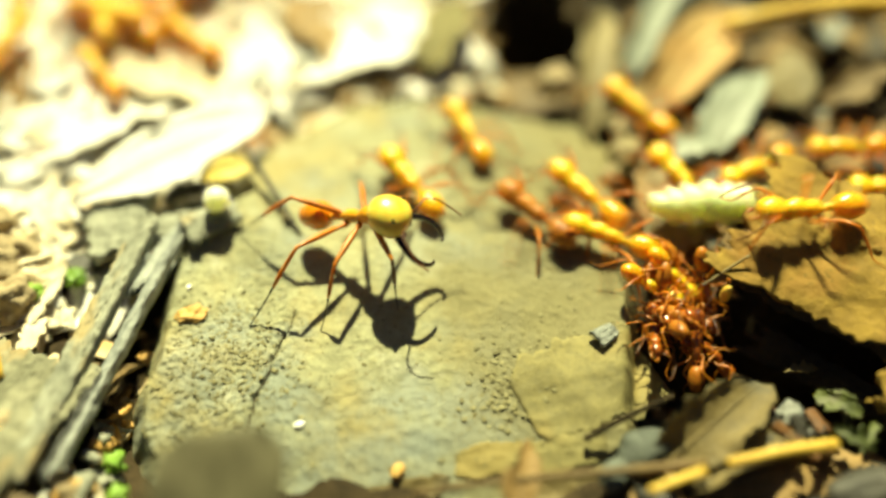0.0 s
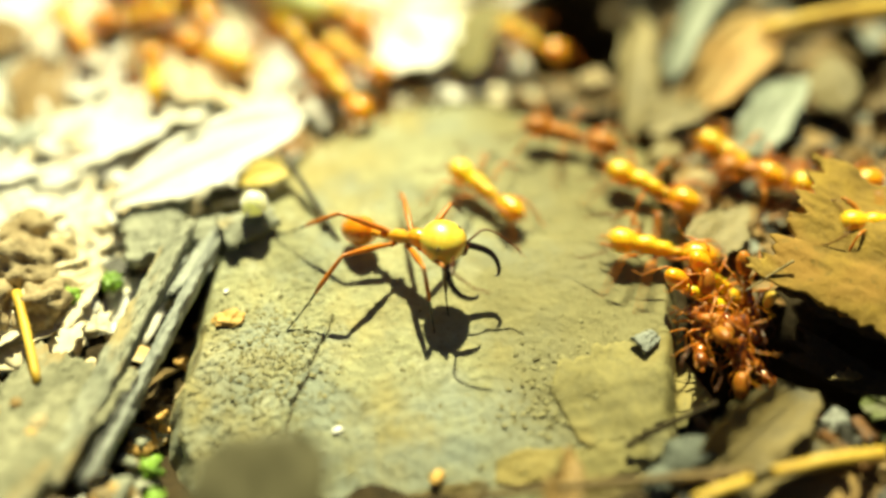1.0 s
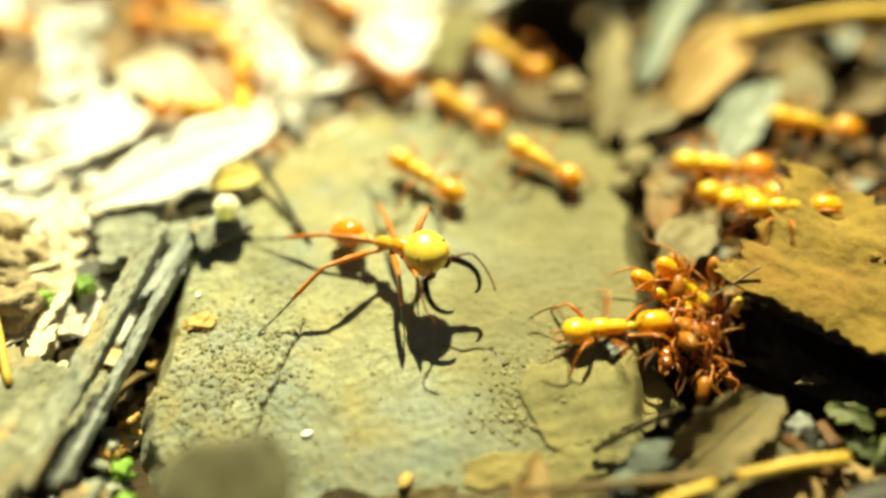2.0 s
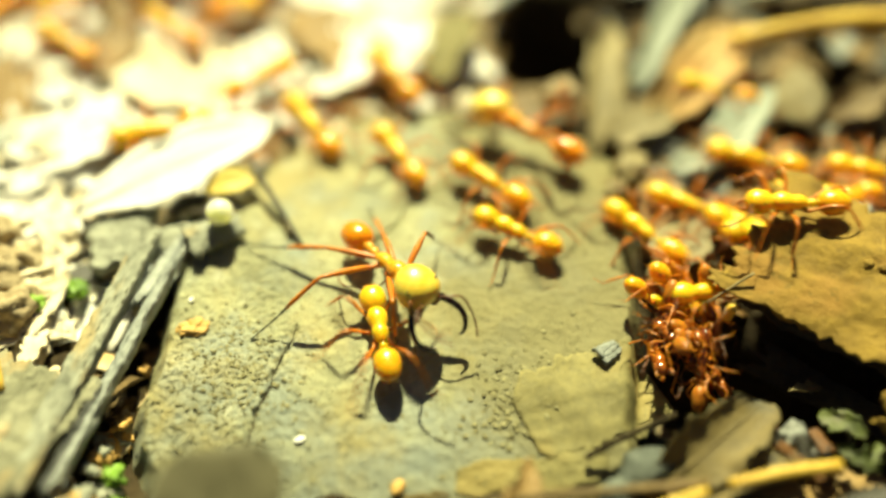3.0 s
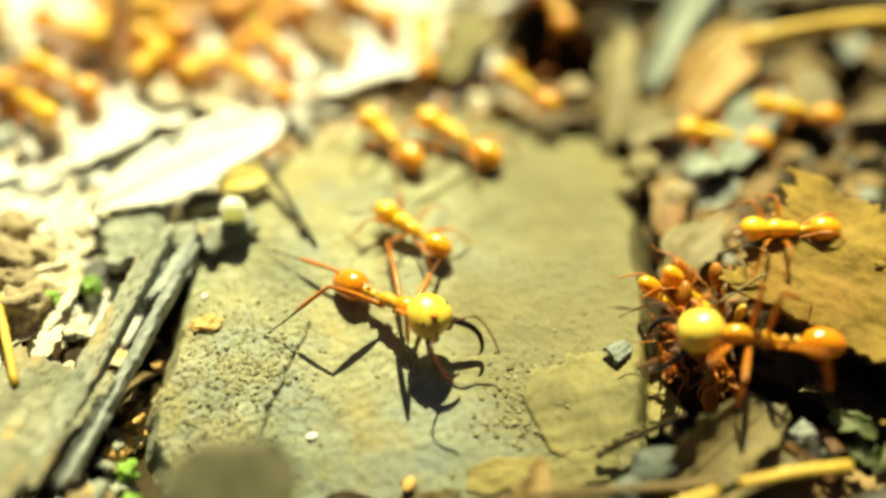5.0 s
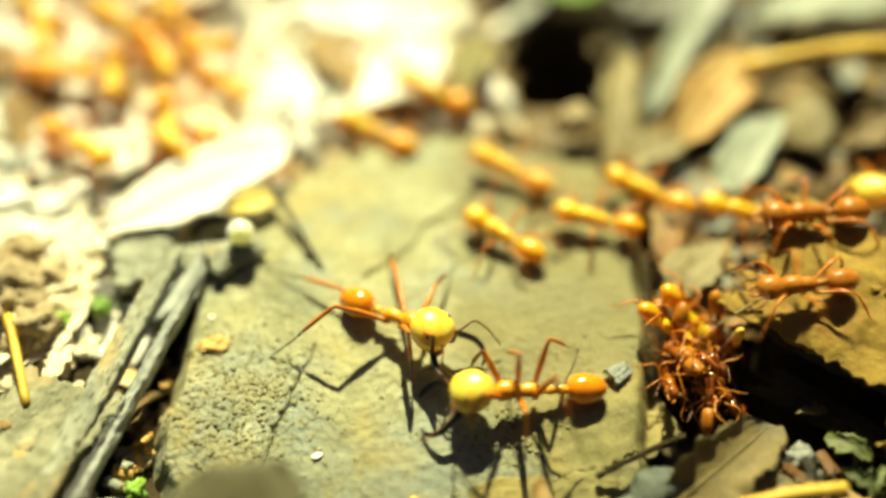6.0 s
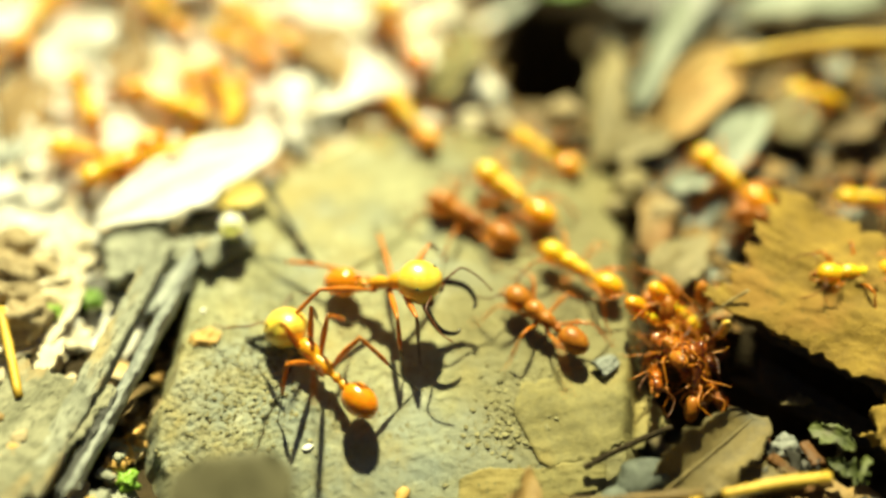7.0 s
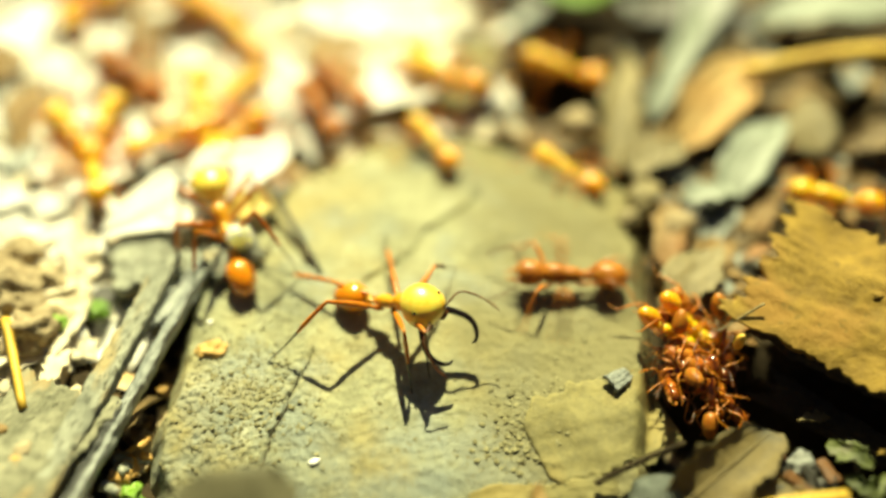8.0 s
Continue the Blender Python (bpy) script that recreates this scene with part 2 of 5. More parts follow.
def bulb(bm, centre, half, swell=1.0, egg=0.0, steps=10, sides=14):
    """A rounded body along x: half = half length, half width, half height (mm). egg > 0 widens the front."""
    path, radii = [], []
    for i in range(steps + 1):
        u = -math.cos(math.pi * i / steps)
        r = max(0.04, (1 - abs(u) ** 2.2) ** (0.5 * swell)) * (1 + egg * u)
        path.append((centre[0] + half[0] * u, centre[1], centre[2]))
        radii.append((half[1] * r, half[2] * r))
    return tube(bm, path, radii, sides)


def smooth_path(points, n=4):
    """A finer way through the points (Catmull-Rom)."""
    p = [Vector(q) for q in points]
    p = [2 * p[0] - p[1]] + p + [2 * p[-1] - p[-2]]
    out = []
    for i in range(1, len(p) - 2):
        for k in range(n):
            u = k / n
            out.append(0.5 * (2 * p[i] + (p[i + 1] - p[i - 1]) * u + (2 * p[i - 1] - 5 * p[i] + 4 * p[i + 1] - p[i + 2]) * u * u
                              + (3 * p[i] - p[i - 1] - 3 * p[i + 1] + p[i + 2]) * u ** 3))
    return out + [p[-2]]


def rough(x, y, z=0.0, seed=0.0):
    return noise.noise(Vector((x + seed * 7.3, y - seed * 3.1, z + seed)))


def at(x, y, z, rx=0, ry=0, rz=0):
    return pose(x * MM, y * MM, z * MM, rx, ry, rz)


# ---- ground ----
def dent(x, y, cx, cy, rx, ry, depth):
    return -depth * math.exp(-((x - cx) / rx) ** 2 - ((y - cy) / ry) ** 2)


def ground_height(x, y):
    z = -1.6 + 0.9 * rough(x * 0.11, y * 0.11) + 0.5 * rough(x * 0.35, y * 0.35, 4)
    z += dent(x, y, 8.4, 27.5, 4.2, 5.4, 26)
    z += dent(x, y, 24, -11, 8.5, 4.6, 9)
    z += dent(x, y, 14.5, -9.0, 3.0, 4.0, 3.5)
    z += dent(x, y, -19.5, -9, 2.6, 9.0, 2.6)
    z += dent(x, y, -3, -3, 16, 18, 3.0)
    z += dent(x, y, 19, -7.6, 3.4, 2.8, 4.5)
    z += dent(x, y, 33, 20.2, 3.6, 2.4, 9)
    z += dent(x, y, -24.5, -4.4, 1.2, 1.5, 6)
    for k in range(5):
        z += dent(x, y, -20.6 - 0.85 * k, -2 - 3.3 * k, 1.0, 2.4, 3.5)
    z += dent(x, y, -19.8, 5.0, 2.4, 1.1, 5)
    return z


def ground():
    bm = bmesh.new()
    n = 190
    line = [(-1 if u < 0 else 1) * (62 * abs(u) + 60000 * abs(u) ** 26) for u in (2 * i / n - 1 for i in range(n + 1))]
    rows = [[bm.verts.new((x * MM, (y + 5) * MM, ground_height(x, y + 5) * MM)) for x in line] for y in line]
    for a, b in zip(rows, rows[1:]):
        for i in range(n):
            bm.faces.new((a[i], a[i + 1], b[i + 1], b[i]))
    return tagged(link("ground", bm, SOIL), "dark brown damp humus soil of the forest floor", "ground", kind="structure")


# ---- stone ----
def stone_height(x, y):
    """Height of the stone's top, and how far inside its outline the place lies (1 at the middle, 0 at the rim)."""
    a, b = (x + 3.0 - 0.28 * max(0.0, y)) / 16.4, (y + 4.0) / 21.8
    if a < 0:
        a *= 1 - 0.1 * max(0.0, min(1.0, (-5 - y) / 7))
    wob = 0.05 * rough(x * 0.16, y * 0.16, 2) + 0.02 * rough(x * 0.6, y * 0.6, 5)
    r = (abs(a) ** 2.7 + abs(b) ** 2.7) ** (1 / 2.7) + wob
    z = 0.35 * rough(x * 0.16, y * 0.16, 1) + 0.14 * rough(x * 0.5, y * 0.5, 3) + 0.06 * rough(x * 1.9, y * 1.9, 6)
    z -= (0.004 if y > 0 else 0.006) * min(abs(y), 19) ** 2 + 0.012 * max(0.0, min(-9 - y, 10)) ** 2
    grit = max(0.0, min(1.0, (-8.5 - x + 2.0 * rough(x * 0.3, y * 0.3, 9)) / 3)) * max(0.0, min(1.0, (2 - y) / 4))
    z += grit * (0.13 * rough(x * 3.1, y * 3.1, 8) + 0.06 * rough(x * 6.5, y * 6.5, 2))
    crack = abs(x - (-10.2 + 0.33 * (y + 6) + 0.1 * math.sin(y * 1.7) + 0.25 * rough(y * 0.9, 2)))
    if -15.5 < y < -5.5:
        z -= 0.3 * math.exp(-(crack / 0.14) ** 2)
    crease = abs((x + 3.05) * 0.775 - (y - 4.9) * 0.631 + 0.25 * math.sin(y * 1.3) + 0.2 * rough(x * 0.8, y * 0.8, 4))
    if 0.5 < y < 10.5:
        z -= 0.4 * math.exp(-(crease / 0.2) ** 2)
    ledge = ((x - 1) / 12.6) ** 2 + (y / 12.8) ** 2
    if x > 0 and y > 4:
        z -= 0.9 * min(1.0, x / 4) * max(0.0, min(1.0, (ledge - 0.98) / 0.12)) ** 1.5
    z -= 5.0 * max(0.0, r - 0.93) ** 1.5 / 0.07 ** 1.5 * 0.5 if r > 0.93 else 0
    return z, r


def stone():
    bm = bmesh.new()
    step = 0.11
    nx, ny = int(40 / step), int(47 / step)
    grid = {}
    for j in range(ny + 1):
        for i in range(nx + 1):
            x, y = -22 + i * step, -27.5 + j * step
            z, r = stone_height(x, y)
            if r < 1.03:
                grid[i, j] = bm.verts.new((x * MM, y * MM, max(z, -5.5) * MM))
    for (i, j) in list(grid):
        q = [grid.get(k) for k in ((i, j), (i + 1, j), (i + 1, j + 1), (i, j + 1))]
        if all(q):
            bm.faces.new(q)
    for v in [v for v in bm.verts if not v.link_faces]:
        bm.verts.remove(v)
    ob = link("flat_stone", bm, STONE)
    way = []
    for k in range(46):
        y = -5.6 - 9.8 * k / 45
        x = -10.2 + 0.33 * (y + 6) + 0.1 * math.sin(y * 1.7) + 0.25 * rough(y * 0.9, 2) + 0.12 * rough(y * 3, 2)
        way.append((x, y, stone_height(x + 0.6, y)[0] - 0.03))
    part("crack", tube(bmesh.new(), way, [0.03 + 0.06 * abs(rough(k * 0.45, 9)) for k in range(46)], 5), SOIL, ob, "dark line along the crack")
    return tagged(ob, "flat rounded olive-grey stone, gritty and cracked, on the soil", "stone")


# ---- leaves ----
def blade(length, width, seed=0, droop=0.12, cup=0.15, ragged=0.06, waist=1.0, thick=0.12, nu=26, nv=12, blunt=0.75, broken=0.0):
    """A leaf blade along +x from the stalk end at the origin, in mm, with two faces and a rim."""
    bm = bmesh.new()
    top, low = [], []
    rnd = random.Random(seed)
    bites = [[1 - broken * rnd.random() for k in range(7)] for side in (0, 1)]
    skew = broken * rnd.uniform(-0.35, 0.35)
    for i in range(nu + 1):
        u = i / nu
        w = width / 2 * max(0.02, math.sin(math.pi * min(1, max(0, u)) ** waist)) ** blunt
        ra, rb = [], []
        for j in range(nv + 1):
            v = 2 * j / nv - 1
            edge = 1 + ragged * abs(v) * (rough(u * 9, v * 2, 0, seed) + 0.6 * rough(u * 26, v * 3, 2, seed)) * 1.6
            edge *= 1 + abs(v) * (np.interp(u * 6, range(7), bites[v > 0]) - 1)
            x = length * u + skew * width * v
            y = w * v * edge
            z = -droop * length * (u - 0.45) ** 2 * 2 + cup * w * v * v + 0.035 * width * rough(u * 4, v * 2.4, 3, seed) + 0.012 * width * math.cos(v * 16 + u * 9)
            ra.append(bm.verts.new((x * MM, y * MM, (z + thick / 2) * MM)))
            rb.append(bm.verts.new((x * MM, y * MM, (z - thick / 2) * MM)))
        top.append(ra)
        low.append(rb)
    for i in range(nu):
        for j in range(nv):
            bm.faces.new((top[i][j], top[i + 1][j], top[i + 1][j + 1], top[i][j + 1]))
            bm.faces.new((low[i][j], low[i][j + 1], low[i + 1][j + 1], low[i + 1][j]))
        for j in (0, nv):
            bm.faces.new((top[i][j], top[i + 1][j], low[i + 1][j], low[i][j]))
    for i in (0, nu):
        for j in range(nv):
            bm.faces.new((top[i][j], top[i][j + 1], low[i][j + 1], low[i][j]))
    return bm


def dead_leaf(m, length, width, material, label, seed=0, rib=True, **shape):
    ob = link("dead_leaf", blade(length, width, seed, **shape), material)
    ob.matrix_world = m
    droop, thick = shape.get("droop", 0.12), shape.get("thick", 0.12)
    if rib:
        way = [(length * u, 0, -droop * length * (u - 0.45) ** 2 * 2 + thick / 2 + 0.035 * width * rough(u * 4, 0, 3, seed) + 0.012 * width * math.cos(u * 9)) for u in (k / 9 * 0.96 for k in range(10))]
        part("midrib", tube(bmesh.new(), way, [0.2 - 0.015 * k for k in range(10)], 6), material, ob)
    return tagged(ob, label, "leaf", "dead leaves")


def draped_leaf(x, y, turn, length, width, material, label, seed, broken):
    """A limp leaf piece that lies on the stone and follows its surface."""
    bm = blade(length, width, seed, ragged=0.14, blunt=0.15, broken=broken, cup=0.0, droop=0.0, thick=0.1, nu=40, nv=24)
    bm.transform(at(x, y, 0, 0, 0, turn))
    for v in bm.verts:
        under = max(stone_height(v.co.x * 1000, v.co.y * 1000)[0], -2.9)
        v.co.z = 0.25 * v.co.z + (under + 0.12 + 0.12 * rough(v.co.x * 500, v.co.y * 500, 2, seed)) * MM
    ob = tagged(link("dead_leaf", bm, material), label, "leaf", "dead leaves")
    return ob


def stick(name, points, radii, material, label, category, sides=10, knots=0.12, seed=1):
    """A twig or stalk through the points, with uneven girth."""
    way = smooth_path(points, 5)
    n = len(way)
    r = [radii[0] + (radii[1] - radii[0]) * i / (n - 1) for i in range(n)]
    r = [q * (1 + knots * rough(i * 0.7, seed)) for i, q in enumerate(r)]
    bm = tube(bmesh.new(), way, r, sides)
    return tagged(link(name, bm, material), label, category)


def lump(size, seed=0, detail=3, jag=0.3):
    bm = bmesh.new()
    bmesh.ops.create_icosphere(bm, subdivisions=detail, radius=1)
    for v in bm.verts:
        k = 1 + jag * rough(v.co.x * 1.3, v.co.y * 1.3, v.co.z * 1.3, seed) + jag * 0.5 * rough(v.co.x * 4, v.co.y * 4, v.co.z * 4, seed)
        v.co = Vector((v.co.x * size[0] * k, v.co.y * size[1] * k, v.co.z * size[2] * k)) * MM
    return bm


def crumb(name, x, y, z, size, material, label, category, seed=0, turn=0, tilt=0, detail=3, jag=0.3):
    ob = link(name, lump(size, seed, detail, jag), material)
    ob.matrix_world = at(x, y, z, tilt, 0, turn)
    return tagged(ob, label, category)


def plate(length, width, thick, seed=0, jag=0.12, nu=40, nv=16, dome=0.3, taper=0.2, teeth=0.0, relief=1.0):
    """A broken chip of bark or wood: a slab with ragged outline, uneven faces and layered rim, centred, along x."""
    bm = bmesh.new()
    levels = []
    for k in range(4):
        s = 1 - 0.035 * rough(k * 3.3, 1, 0, seed) - 0.03 * k
        rows = []
        for i in range(nu + 1):
            u = 2 * i / nu - 1
            row = []
            for j in range(nv + 1):
                v = 2 * j / nv - 1
                ex = 1 + jag * (rough(v * 3, k * 0.2, 2, seed) + 0.5 * rough(v * 9, k * 0.4, 3, seed))
                ey = 1 + jag * (rough(u * 5, k * 0.2, 5, seed) + 0.6 * rough(u * 17, k * 0.4, 6, seed))
                ex += teeth * (0.5 + v % 0.34 - 0.34 + 0.3 * abs(v * 7 % 1 - 0.5))
                ey += teeth * 1.6 * (u % 0.27 - 0.1 + 0.25 * abs(u * 9 % 1 - 0.5)) if v > 0 else 0
                x = length / 2 * u * (1 + (ex - 1) * max(0.0, abs(u) - 0.7) / 0.3) * s
                y = width / 2 * v * (1 + (ey - 1) * max(0.0, abs(v) - 0.6) / 0.4) * s * (1 - taper * u)
                z = thick * (0.5 - k / 3) + dome * (1 - v * v) + 0.05 * width * rough(u * 2.5, v * 2, 7, seed) + relief * (0.18 * rough(u * 11, v * 7, 8, seed) + 0.1 * rough(u * length * 0.7, v * width * 0.9, 9, seed) + 0.05 * rough(u * length * 1.6, v * width * 2.1, 4, seed) if k == 0 else 0)
                row.append(bm.verts.new((x * MM, y * MM, z * MM)))
            rows.append(row)
        levels.append(rows)
    top, low = levels[0], levels[-1]
    for i in range(nu):
        for j in range(nv):
            bm.faces.new((top[i][j], top[i + 1][j], top[i + 1][j + 1], top[i][j + 1]))
            bm.faces.new((low[i][j], low[i][j + 1], low[i + 1][j + 1], low[i + 1][j]))
    for a, b in zip(levels, levels[1:]):
        for i in range(nu):
            for j in (0, nv):
                bm.faces.new((a[i][j], a[i + 1][j], b[i + 1][j], b[i][j]))
        for j in range(nv):
            for i in (0, nu):
                bm.faces.new((a[i][j], a[i][j + 1], b[i][j + 1], b[i][j]))
    for rows in levels[1:-1]:
        for row in rows:
            for v in row:
                if not v.link_faces:
                    bm.verts.remove(v)
    return bm


def chip(name, m, length, width, thick, material, label, category, seed=0, **shape):
    ob = link(name, plate(length, width, thick, seed, **shape), material)
    ob.matrix_world = m
    return tagged(ob, label, category)


# ---- ants ----
def leg_mesh(angle, reach, knee, drop, girth, side):
    """One leg: thigh up to the knee, shin down, and a thin foot on the ground."""
    c, s = math.cos(radians(angle)), math.sin(radians(angle)) * side
    steps = ((0, 0, 1.9), (0.08, -0.18, 1.7), (0.14, -0.05, 0.9), (0.34, knee * 0.75, 1.45), (0.5, knee, 0.85), (0.56, knee * 0.8, 0.7), (0.7, knee * 0.2 - drop * 0.35, 1.0),
             (0.8, -drop * 0.85, 0.5), (0.88, -drop * 0.97, 0.36), (1.0, -drop, 0.26))
    return tube(bmesh.new(), [(c * reach * q, s * reach * q, z) for q, z, g in steps], [girth * g for q, z, g in steps], 7)


def worker(shell, head_skin, gaster_skin, label, slim=1.0):
    """A worker ant along +x; its origin lies midway between the head's and the gaster's middle."""
    k = 0.72
    root = tagged(new("worker_ant"), label, "ant", "ants on the trail")
    root.empty_display_size = 0.002
    hx = 3.6 * k
    hr = (1.0, 0.92 * slim, 0.82 * slim)
    part("head", bulb(bmesh.new(), (hx, 0, 0.05 * k), hr, 0.9, 0.08, 14, 18), head_skin, root)
    thorax = bmesh.new()
    tube(thorax, [(p[0] * k, 0, p[1] * k) for p in ((2.5, -0.15), (2.2, -0.02), (1.7, 0.12), (1.1, 0.12), (0.6, -0.02), (0.1, 0.02), (-0.5, 0.0), (-0.95, -0.12), (-1.15, -0.2))],
         [(a * k * slim, b * k * slim) for a, b in ((0.5, 0.5), (0.8, 0.74), (0.98, 0.9), (0.94, 0.88), (0.7, 0.7), (0.8, 0.78), (0.72, 0.68), (0.46, 0.44), (0.22, 0.22))], 14)
    part("thorax", thorax, shell, root)
    petiole = bmesh.new()
    tube(petiole, [(p[0] * k, 0, p[1] * k) for p in ((-1.0, -0.2), (-1.25, -0.18), (-1.5, 0.0), (-1.72, -0.12), (-1.85, -0.15), (-2.1, 0.02), (-2.3, -0.05), (-2.5, -0.1))],
         [a * k * 1.25 for a in (0.14, 0.2, 0.34, 0.22, 0.2, 0.38, 0.3, 0.2)], 12)
    part("petiole", petiole, shell, root)
    part("gaster", bulb(bmesh.new(), (-3.6 * k, 0, 0), (1.2, 0.92 * slim, 0.88 * slim), 0.95, 0.12, 14, 16), gaster_skin, root)
    f = hx + hr[0] * 0.82
    for side in (1, -1):
        jaw = [(f - 0.05, 0.3 * side, -0.15), (f + 0.3, 0.42 * side, -0.25), (f + 0.6, 0.28 * side, -0.32), (f + 0.72, 0.06 * side, -0.34)]
        part("mandible", tube(bmesh.new(), jaw, [0.14, 0.13, 0.09, 0.04], 6), AMBER_DARK, root, "short russet mandible")
        feeler = smooth_path([(f - 0.25 * k, 0.45 * side * k, 0.35 * k), (f + 0.1 * k, 1.3 * side * k, 0.75 * k), (f + 0.35 * k, 2.3 * side * k, 0.85 * k), (f + 1.1 * k, 2.6 * side * k, 0.4 * k), (f + 2.1 * k, 2.7 * side * k, -0.3 * k), (f + 2.8 * k, 2.5 * side * k, -0.7 * k)], 3)
        part("antenna", tube(bmesh.new(), feeler, [0.1 * k - 0.03 * k * i / len(feeler) for i in range(len(feeler))], 6), FEELER, root, "thin dark elbowed antenna")
        for n, (x, angle, reach) in enumerate(((1.75, 44, 6.0), (0.55, 98, 6.2), (-0.5, 150, 7.4))):
            limb = part("leg", leg_mesh(angle, reach * k, 1.1 * k, 1.3, 0.15 * k, side), LEG, root)
            limb.location = Vector((x * k, 0.42 * k * side, -0.3 * k)) * MM
            limb["swing"] = (1 if (n + (side > 0)) % 2 else -1)
    return root


# hips of a soldier (x along the thorax), lengths of thigh and shin, and where the foot treads when it walks
HIPS = ((1.75, 3.4, 4.6, 3.9, 2.7), (0.75, 3.7, 5.0, 0.6, 4.3), (-0.35, 4.4, 6.4, -4.4, 3.8))


def soldier(shell, head_skin, gaster_skin, label):
    """A soldier ant along +x: big head with sickle jaws, slim thorax, and legs of thigh, shin and foot."""
    root = tagged(new("soldier_ant"), label, "ant", "ants on the trail")
    root.empty_display_size = 0.002
    head = part("head", bulb(bmesh.new(), (0, 0, 0), (1.5, 1.52, 1.3), 0.85, 0.1, 18, 24), head_skin, root, "glossy cream-yellow head")
    head.location = (3.55 * MM, 0, 0.1 * MM)
    thorax = bmesh.new()
    tube(thorax, [(p[0], 0, p[1]) for p in ((2.75, -0.1), (2.3, -0.05), (1.9, 0.1), (1.4, 0.14), (0.9, 0.02), (0.6, -0.06), (0.2, 0.02), (-0.3, 0.02), (-0.8, -0.1), (-1.1, -0.2))],
         [(0.22, 0.22), (0.42, 0.42), (0.66, 0.64), (0.66, 0.62), (0.48, 0.46), (0.38, 0.4), (0.5, 0.5), (0.48, 0.46), (0.3, 0.3), (0.15, 0.15)], 16)
    part("thorax", thorax, shell, root)
    petiole = tube(bmesh.new(), [(p[0], 0, p[1]) for p in ((-0.95, -0.2), (-1.2, -0.18), (-1.45, 0.02), (-1.7, -0.12), (-1.85, -0.15), (-2.1, 0.04), (-2.35, -0.05), (-2.9, -0.08))],
                   [0.14, 0.2, 0.36, 0.22, 0.2, 0.38, 0.3, 0.22], 12)
    part("petiole", petiole, shell, root)
    gaster = part("gaster", bulb(bmesh.new(), (0, 0, 0), (1.4, 1.06, 1.04), 0.92, 0.14, 16, 20), gaster_skin, root, "shiny deep orange gaster")
    gaster.location = (-3.55 * MM, 0, 0)
    for side in (1, -1):
        part("eye", bulb(bmesh.new(), (0.3, 1.12 * side, 0.9), (0.13, 0.11, 0.1), 1.0, 0, 6, 8), JET, head, "tiny black eye")
        part("mandible_base", tube(bmesh.new(), [(1.15, 0.15 * side, -0.35), (1.42, 0.6 * side, -0.4), (1.3, 1.1 * side, -0.4)], [0.18, 0.27, 0.24], 10), FEELER, head, "dark red mandible base")
        jaw = smooth_path([(1.1, 1.05 * side, -0.35), (1.75, 1.5 * side, -0.4), (2.5, 1.88 * side, -0.5), (3.2, 1.92 * side, -0.62), (3.8, 1.62 * side, -0.75), (4.08, 1.22 * side, -0.8), (4.05, 0.95 * side, -0.78)], 4)
        n = len(jaw) - 1
        part("mandible", tube(bmesh.new(), jaw, [0.25 * (1 - 0.72 * (i / n) ** 1.6) for i in range(n + 1)], 10), JET, head, "long black sickle-shaped mandible")
        feeler = smooth_path([(0, 0, 0), (0.5, 0.75 * side, 0.45), (0.9, 1.6 * side, 0.55), (1.7, 1.9 * side, 0.2), (2.6, 2.0 * side, -0.4), (3.5, 1.8 * side, -0.8)], 3)
        horn = part("antenna", tube(bmesh.new(), feeler, [0.085 - 0.03 * i / len(feeler) for i in range(len(feeler))], 6), FEELER, head, "thin dark elbowed antenna")
        horn.location = Vector((1.2, 0.4 * side, 0.3)) * MM
        horn["horn"] = side
        for n, (x, a, b, fx, fy) in enumerate(HIPS):
            thigh = tube(bmesh.new(), [(q * a, 0, z) for q, z in ((-0.03, 0), (0.06, 0), (0.12, -0.02), (0.3, 0.05), (0.6, 0.06), (0.85, 0.02), (1.0, 0), (1.02, -0.02))], [0.18, 0.24, 0.13, 0.2, 0.23, 0.16, 0.13, 0.08], 9)
            limb = part("leg", thigh, LEG, root, "orange-red thigh")
            limb.location = Vector((x, 0.36 * side, -0.35)) * MM
            limb["leg"] = n * 2 + (side < 0)
            shin = tube(bmesh.new(), [(q * b, 0, z) for q, z in ((-0.02, 0), (0.04, 0.02), (0.2, 0.06), (0.38, 0.05), (0.5, 0))], [0.1, 0.13, 0.15, 0.16, 0.11], 8)
            part("tibia", shin, LEG if n else SHIN, limb, "russet shin")
            foot = tube(bmesh.new(), [(q * b, 0, z) for q, z in ((0.48, 0), (0.58, -0.04), (0.6, -0.05), (0.72, -0.04), (0.74, -0.04), (0.86, 0.0), (0.88, 0.0), (1.0, 0.08), (1.03, 0.02))], [0.07, 0.085, 0.05, 0.075, 0.045, 0.065, 0.04, 0.05, 0.02], 7)
            part("tarsus", foot, JET, limb, "thin dark jointed foot with claws")
    return root


def limbs(root):
    return [o for o in root.children if "swing" in o.keys()]


def stride(root, rows, reach=15, lift=9):
    """Swings a worker's legs in two sets of three while it walks."""
    for limb in limbs(root):
        sign = limb["swing"]
        place = limb.location.copy()
        outward = 1 if place.y > 0 else -1
        keys = []
        for i, t in enumerate(rows):
            phase = 1 if i % 2 else -1
            swing = reach * phase * sign
            keys.append((t, pose(*place, lift * max(0, phase * sign) * outward * 0.5, 0, swing)))
        walk(limb, keys)


